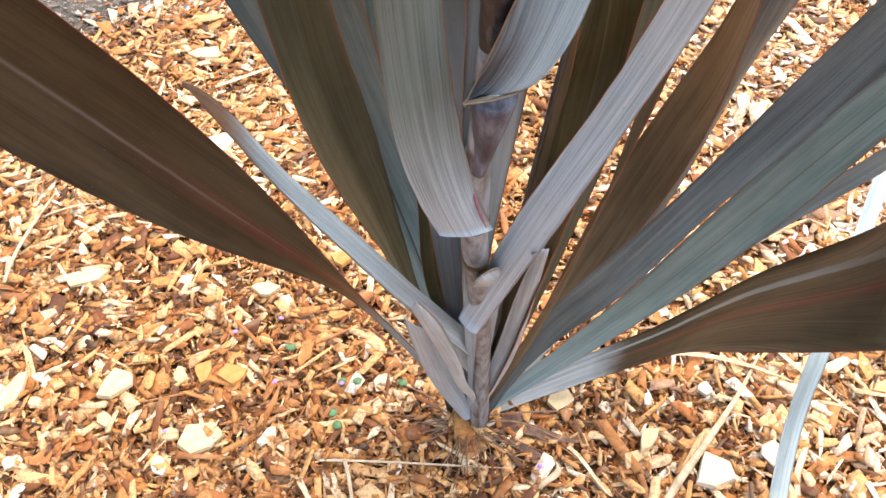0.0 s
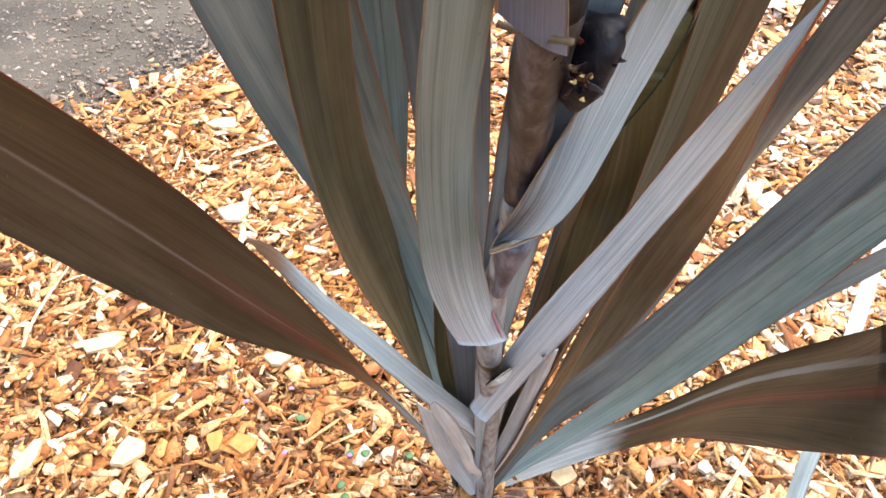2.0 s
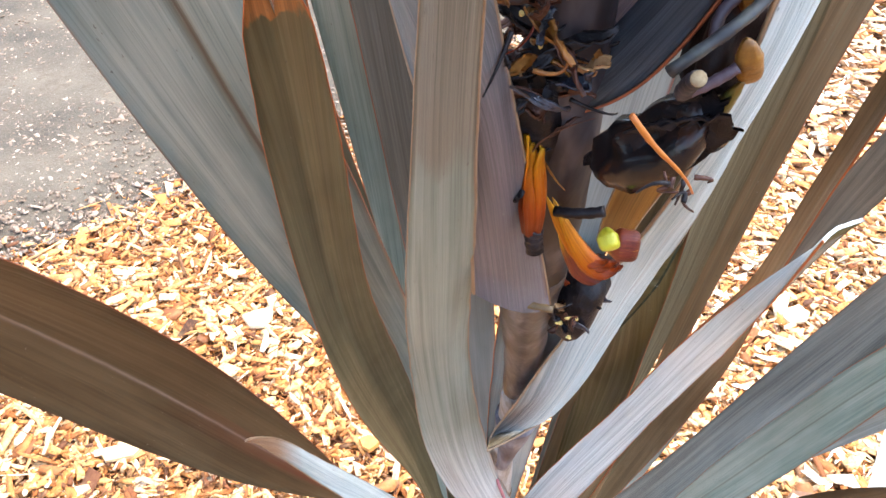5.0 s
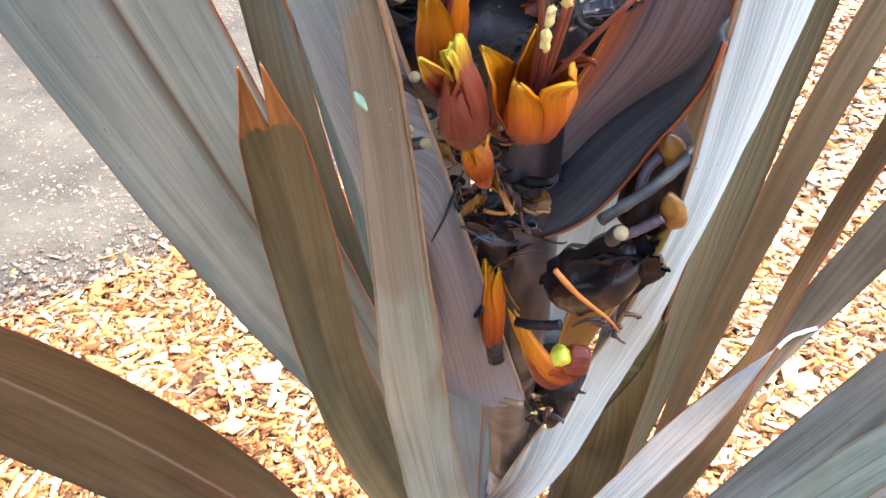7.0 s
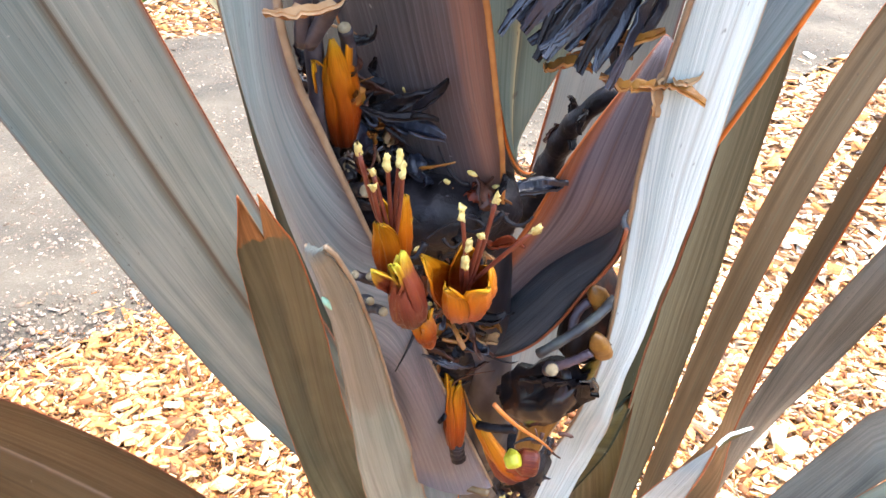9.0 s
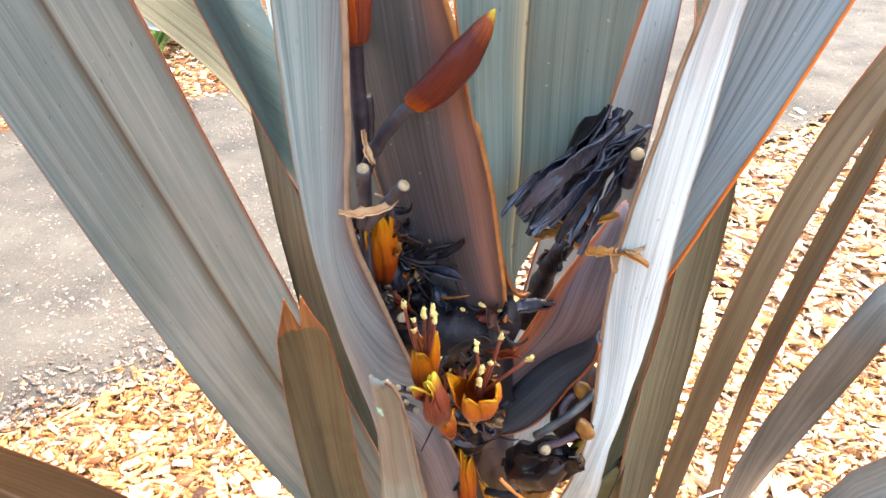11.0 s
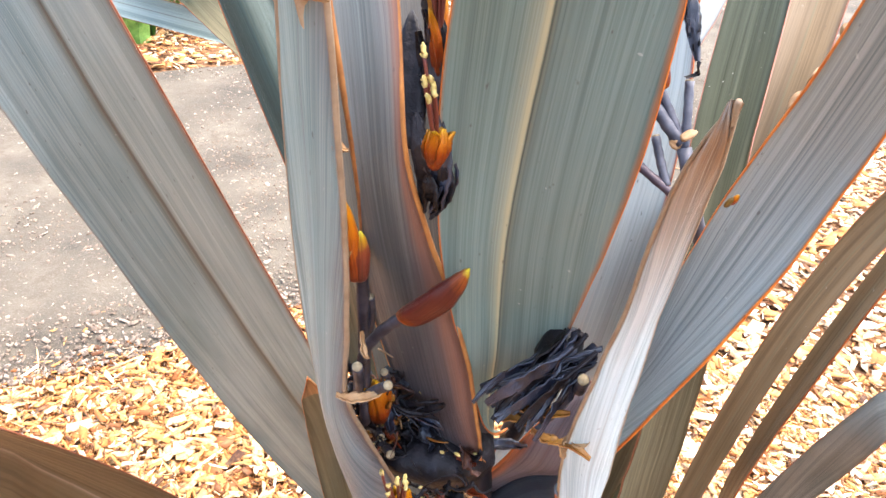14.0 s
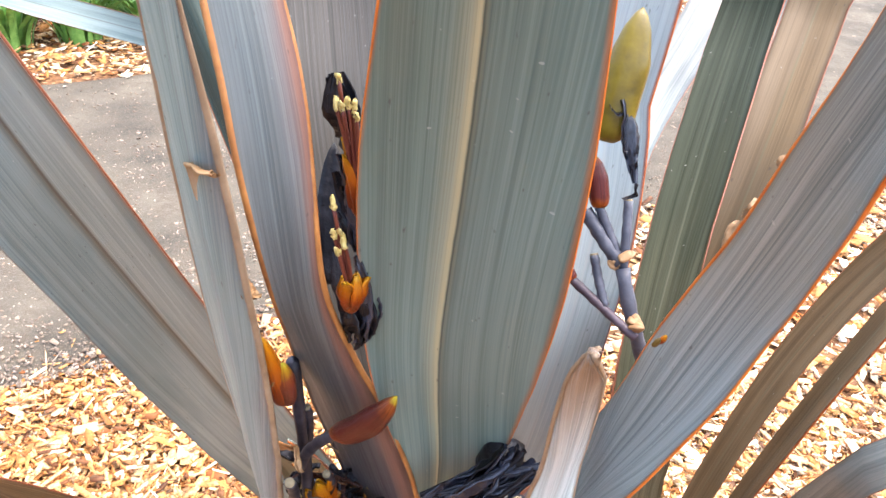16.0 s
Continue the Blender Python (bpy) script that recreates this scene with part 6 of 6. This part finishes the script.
# torn papery flaps on the bract edges
for a0, b0, w0 in (((-0.0053, 0.1143, 1.2969), (-0.0096, 0.1145, 1.2917), 0.0017), ((-0.0070, 0.1242, 1.2654), (-0.0106, 0.1260, 1.2636), 0.0018), ((0.0531, 0.1498, 1.1775), (0.0503, 0.1474, 1.1682), 0.0016), ((0.0540, 0.1497, 1.1767), (0.0566, 0.1470, 1.1767), 0.0013),
                   ((0.0893, 0.1735, 1.2649), (0.0930, 0.1761, 1.2710), 0.0013), ((0.0930, 0.1761, 1.2710), (0.0948, 0.1783, 1.2763), 0.0017), ((0.0988, 0.1802, 1.2834), (0.1005, 0.1804, 1.2870), 0.0010), ((-0.0082, 0.1351, 1.2319), (-0.0079, 0.1309, 1.2501), 0.0014), ((-0.0074, 0.1448, 1.2032), (-0.0048, 0.1427, 1.1961), 0.0009),
                   ((0.0001, 0.2310, 0.9922), (-0.0032, 0.2313, 0.9901), 0.0011)):
    crinkled("torn_edge", a0, b0, w0, CURL_TAN, None, int(1000 * abs(a0[0] + a0[2])), 1.2)

# straws and single things on the mulch
STRAW = plain_skin("dry_straw", [(0.30, 0.20, 0.10), (0.48, 0.35, 0.20), (0.60, 0.48, 0.31)], 45, 0.7)
DEADLEAF = plain_skin("dead_leaf", [(0.04, 0.018, 0.010), (0.11, 0.05, 0.025), (0.24, 0.14, 0.08)], 50, 0.7)


def blade(name, start, end, width, mat, seed, arch=0.01, cat="leaf litter", label=""):
    """A dry strap lying on the mulch, a little arched and twisted."""
    rs = random.Random(seed)
    s, e = np.array(start), np.array(end)
    side = np.cross(e - s, (0, 0, 1))
    side = side / np.linalg.norm(side)
    line = smooth_line([s, s * 0.67 + e * 0.33 + side * rs.gauss(0, 0.012) + np.array((0, 0, arch)), s * 0.33 + e * 0.67 + side * rs.gauss(0, 0.012) + np.array((0, 0, arch)), e], 18)
    vs, fs = [], []
    for i, c in enumerate(line):
        t = i / 17
        w = width / 2 * (1 - 0.8 * t ** 3)
        lean = 0.5 * math.sin(2.5 * t + seed)
        for q, h in ((-1, 0.25), (0, 0.0), (1, 0.25)):
            vs.append(c + side * (w * q * math.cos(lean)) + np.array((0, 0, 0.004 + w * (h + q * math.sin(lean) * 0.5))))
    m = len(vs)
    vs += [v - np.array((0, 0, 0.001)) for v in vs]
    for i in range(17):
        for j in range(2):
            a = i * 3 + j
            fs += [(a, a + 1, a + 4, a + 3), (m + a, m + a + 3, m + a + 4, m + a + 1)]
        for j in (0, 2):
            a = i * 3 + j
            fs.append((a, a + 3, m + a + 3, m + a))
    ob = mesh_object(name, vs, fs, mat)
    tagged(ob, label or "dry tan straw lying on the wood chips", cat, "straws on the mulch")
    return ob


for k, (s0, e0, w0) in enumerate([((0.296, 0.427), (0.488, 0.671), 0.016), ((-0.182, 0.490), (0.093, 0.478), 0.005), ((0.240, 0.815), (0.502, 0.870), 0.012), ((0.382, 0.804), (0.712, 0.974), 0.014), ((0.173, 0.510), (0.223, 0.437), 0.011),
                                ((0.125, 0.448), (0.150, 0.492), 0.018), ((-0.750, 0.813), (-0.733, 1.027), 0.010), ((0.349, 0.668), (0.522, 0.619), 0.012), ((0.480, 0.439), (0.521, 0.532), 0.016), ((0.722, 0.940), (0.774, 1.069), 0.014),
                                ((0.542, 0.449), (0.617, 0.463), 0.010), ((-0.493, 1.340), (-0.384, 1.409), 0.020), ((-0.738, 0.962), (-0.646, 0.998), 0.006), ((-0.151, 0.498), (-0.110, 0.367), 0.009), ((0.416, 0.910), (0.796, 1.028), 0.012), ((0.494, 0.705), (0.610, 0.551), 0.012)]):
    blade("straw", (*s0, 0.014), (*e0, 0.014), w0 * 0.65, STRAW, k + 3)
for k, (s0, e0, w0) in enumerate([((0.065, 0.535), (0.19, 0.520), 0.018), ((0.07, 0.525), (0.15, 0.490), 0.012), ((0.07, 0.545), (0.13, 0.56), 0.016), ((0.02, 0.55), (-0.03, 0.52), 0.010), ((0.10, 0.50), (0.21, 0.455), 0.009), ((0.09, 0.515), (0.17, 0.47), 0.014)]):
    blade("dead_leaf", (*s0, 0.010), (*e0, 0.010), w0, DEADLEAF, k + 40, 0.006, "dead leaf", "brown dead flax leaf at the foot of the plant")
ROOTLET = plain_skin("rootlet", [(0.10, 0.05, 0.025), (0.26, 0.15, 0.08)], 90, 0.8)
rs_root = random.Random(77)
for k in range(34):
    g = rs_root.uniform(2.4, 6.6)
    a0 = np.array((BASE.x - 0.01 + 0.03 * math.cos(g), BASE.y - 0.02 + 0.03 * math.sin(g), rs_root.uniform(0.01, 0.04)))
    far0 = a0 + np.array((math.cos(g), math.sin(g) * 0.7, 0)) * rs_root.uniform(0.03, 0.13)
    far0[2] = 0.012
    m0 = (a0 + far0) / 2 + np.array((rs_root.gauss(0, 0.012), rs_root.gauss(0, 0.012), rs_root.uniform(0.004, 0.02)))
    twig([tuple(a0), tuple(m0), tuple(far0)], rs_root.uniform(0.0006, 0.0014), None, "dry_root", ROOTLET)

# single chips that stand out, and the nearest loose ones
def one_chip(rs, length, width, thick, sides=6):
    bm = bmesh.new()
    ang = sorted((2 * math.pi * (k + rs.uniform(-0.3, 0.3)) / sides) for k in range(sides))
    rad = [rs.uniform(0.62, 1.25) for _ in range(sides)]
    tops = [bm.verts.new((math.cos(g) * r * length / 2, math.sin(g) * r * width / 2, thick * rs.uniform(0.4, 1.0))) for g, r in zip(ang, rad)]
    lows = [bm.verts.new((math.cos(g) * r * length / 2 * 1.04, math.sin(g) * r * width / 2 * 1.06, -thick * 0.5)) for g, r in zip(ang, rad)]
    bm.faces.new(tops)
    bm.faces.new(lows[::-1])
    for k in range(sides):
        bm.faces.new((lows[k], lows[(k + 1) % sides], tops[(k + 1) % sides], tops[k]))
    me = bpy.data.meshes.new("wood_chip")
    bm.to_mesh(me)
    bm.free()
    me.materials.append(CHIP_ONE)
    return me


rs_chip = random.Random(11)
CHIPS = [one_chip(rs_chip, rs_chip.uniform(0.028, 0.05), rs_chip.uniform(0.010, 0.028), rs_chip.uniform(0.0025, 0.005), rs_chip.choice((5, 6, 7))) for _ in range(16)]
for k in range(270):
    g, d = rs_chip.uniform(0, 6.283), 0.12 + 0.75 * math.sqrt(rs_chip.random())
    x, y = BASE.x + 0.05 + d * math.cos(g), max(0.3, BASE.y + d * math.sin(g))
    if y > near_edge(x) - 0.05:
        continue
    chip = new("wood_chip", CHIPS[k % 16])
    chip.parent = mulch
    chip.matrix_basis = pose(x, y, rise(x, y) + 0.013, rs_chip.gauss(0, 11), rs_chip.gauss(0, 11), rs_chip.uniform(0, 360))


def tinted(name, tones):
    return plain_skin(name, tones, 70, 0.75, 0.5, 0.25, 0.3)


CREAM_WOOD = tinted("cream_wood", [(0.46, 0.31, 0.15), (0.62, 0.46, 0.25)])
ORANGE_WOOD = tinted("orange_wood", [(0.40, 0.17, 0.04), (0.52, 0.25, 0.07)])
WHITE_WOOD = tinted("white_wood", [(0.50, 0.37, 0.22), (0.64, 0.52, 0.36)])
for x, y, length, width, turn, mat in ((-0.362, 0.521, 0.082, 0.058, 12, CREAM_WOOD), (-0.376, 0.636, 0.040, 0.040, 70, ORANGE_WOOD), (-0.329, 0.634, 0.050, 0.042, 20, ORANGE_WOOD), (-0.505, 0.618, 0.062, 0.052, 40, CREAM_WOOD),
                                       (-0.446, 1.156, 0.085, 0.062, 60, WHITE_WOOD), (0.389, 0.603, 0.030, 0.026, 10, WHITE_WOOD), (0.373, 0.469, 0.085, 0.060, 30, WHITE_WOOD), (-0.618, 0.824, 0.070, 0.040, 20, CREAM_WOOD),
                                       (-0.658, 0.604, 0.090, 0.034, 65, CREAM_WOOD), (-0.543, 1.460, 0.10, 0.045, 15, CREAM_WOOD), (0.167, 0.586, 0.050, 0.036, 5, CREAM_WOOD), (-0.182, 0.865, 0.045, 0.040, 50, ORANGE_WOOD),
                                       (0.652, 1.216, 0.085, 0.060, 20, WHITE_WOOD), (0.613, 1.285, 0.07, 0.03, 70, WHITE_WOOD), (-0.306, 0.795, 0.05, 0.04, 5, CREAM_WOOD), (0.291, 0.523, 0.05, 0.03, 45, CREAM_WOOD), (0.459, 0.500, 0.05, 0.035, 80, WHITE_WOOD)):
    me = one_chip(rs_chip, length * 0.95, width * 0.9, 0.006, 6)
    me.materials.clear()
    me.materials.append(mat)
    chip = new("wood_chip", me)
    chip.parent = mulch
    chip.matrix_basis = pose(x, y, rise(x, y) + 0.019, rs_chip.gauss(0, 5), rs_chip.gauss(0, 5), turn)

# small green seedlings by the base
SEEDLING = plain_skin("seedling_green", [(0.05, 0.10, 0.03), (0.10, 0.19, 0.06)], 90)
for x, y in ((-0.156, 0.616), (-0.138, 0.623), (-0.238, 0.676), (-0.167, 0.563), (-0.160, 0.544), (-0.069, 0.610)):
    vs, fs, _ = lathe((x, y, 0.012), (x + rs_chip.uniform(-0.02, 0.02), y + rs_chip.uniform(-0.02, 0.01), 0.026), 0.008, [(0, 0.1), (0.4, 1), (1, 0.1)], sides=8, rings=8)
    flat = [np.array((v[0], v[1], 0.022 + 0.25 * (v[2] - 0.019))) for v in vs]
    sprout = mesh_object("seedling", flat, fs, SEEDLING)
    tagged(sprout, "small green seedling leaf in the mulch", "seedling", "seedlings in the mulch")

VIOLET = plain_skin("violet_petal", [(0.30, 0.12, 0.42), (0.50, 0.28, 0.58)], 200)
for k, (x, y) in enumerate(((-0.273, 0.734), (-0.165, 0.611), (-0.266, 0.612), (0.125, 0.479), (-0.414, 0.532), (-0.343, 0.704))):
    vs, fs, _ = lathe((x, y, 0.024), (x + 0.009, y + 0.004 * (k % 3 - 1), 0.027), 0.004, [(0, 0.2), (0.5, 1), (1, 0.2)], sides=7, rings=6)
    petal_ = mesh_object("fallen_petal", [np.array((v[0], v[1], 0.026 + 0.3 * (v[2] - 0.026))) for v in vs], fs, VIOLET)
    tagged(petal_, "tiny violet petal fallen on the wood chips", "petal", "violet petals on the mulch")

# grit and chips strewn on the path
GRIT = 26000
px_, py_ = np.concatenate([rng.uniform(-3.5, 3.5, 9000), rng.normal(-0.9, 0.7, GRIT - 9000)]), rng.uniform(0, 1, GRIT) ** 1.6
gy = np.array([near_edge(x) * (1 - f) + far_edge(x) * f - 0.03 for x, f in zip(px_, py_)])
grit = new("grit", chip_mesh("grit", chip_cloud(rng, np.stack([px_, gy, np.full(GRIT, 0.016)], -1), np.clip(rng.lognormal(math.log(0.006), 0.6, GRIT), 0.002, 0.03), 0.3, (0.5, 0.95), thick=(0.3, 0.6)), PEBBLE))
grit.parent = path
tagged(grit, kind="stuff")

# strappy green plants beyond the path
GRASS = plain_skin("green_blade", [(0.0525, 0.1275, 0.0270), (0.1125, 0.2400, 0.0450), (0.2100, 0.3750, 0.0900)], 14, 0.45)


def clump(x, y, height, count, seed):
    rs = random.Random(seed)
    root = new("grassy_plant")
    root.location = (x, y, 0)
    tagged(root, "green strappy clump growing beyond the path", "plant", "green clumps beyond the path")
    vs, fs = [], []
    for _ in range(count):
        g, lean, ln, w = rs.uniform(0, 6.283), rs.uniform(0.2, 0.9), height * rs.uniform(0.6, 1.2), rs.uniform(0.012, 0.03)
        d, s = np.array((math.cos(g), math.sin(g), 0)), np.array((-math.sin(g), math.cos(g), 0))
        foot = d * rs.uniform(0, 0.12)
        for i in range(9):
            t = i / 8
            c = foot + d * (lean * ln * t ** 1.6) + np.array((0, 0, ln * (t - 0.55 * lean * t ** 2.4)))
            wi = w * (1 - t ** 2) + 0.001
            vs += [c - s * wi, c - np.array((0, 0, wi * 0.5)), c + s * wi]
        k = len(vs) - 27
        for i in range(8):
            for j in range(2):
                fs.append((k + i * 3 + j, k + i * 3 + j + 1, k + i * 3 + j + 4, k + i * 3 + j + 3))
    mesh_object("foliage", vs, fs, GRASS, root)


for k, (x, y) in enumerate(((-2.75, 3.75), (-2.45, 3.95), (-3.0, 3.5), (-2.6, 4.5), (-2.9, 4.2), (-3.3, 3.9), (-2.35, 5.0), (-2.7, 5.5), (-3.4, 4.7), (-3.7, 4.2), (-2.2, 5.9), (-2.15, 4.45), (-2.0, 5.2), (-1.9, 4.9))):
    clump(x, y, 0.48, 64, 60 + k)
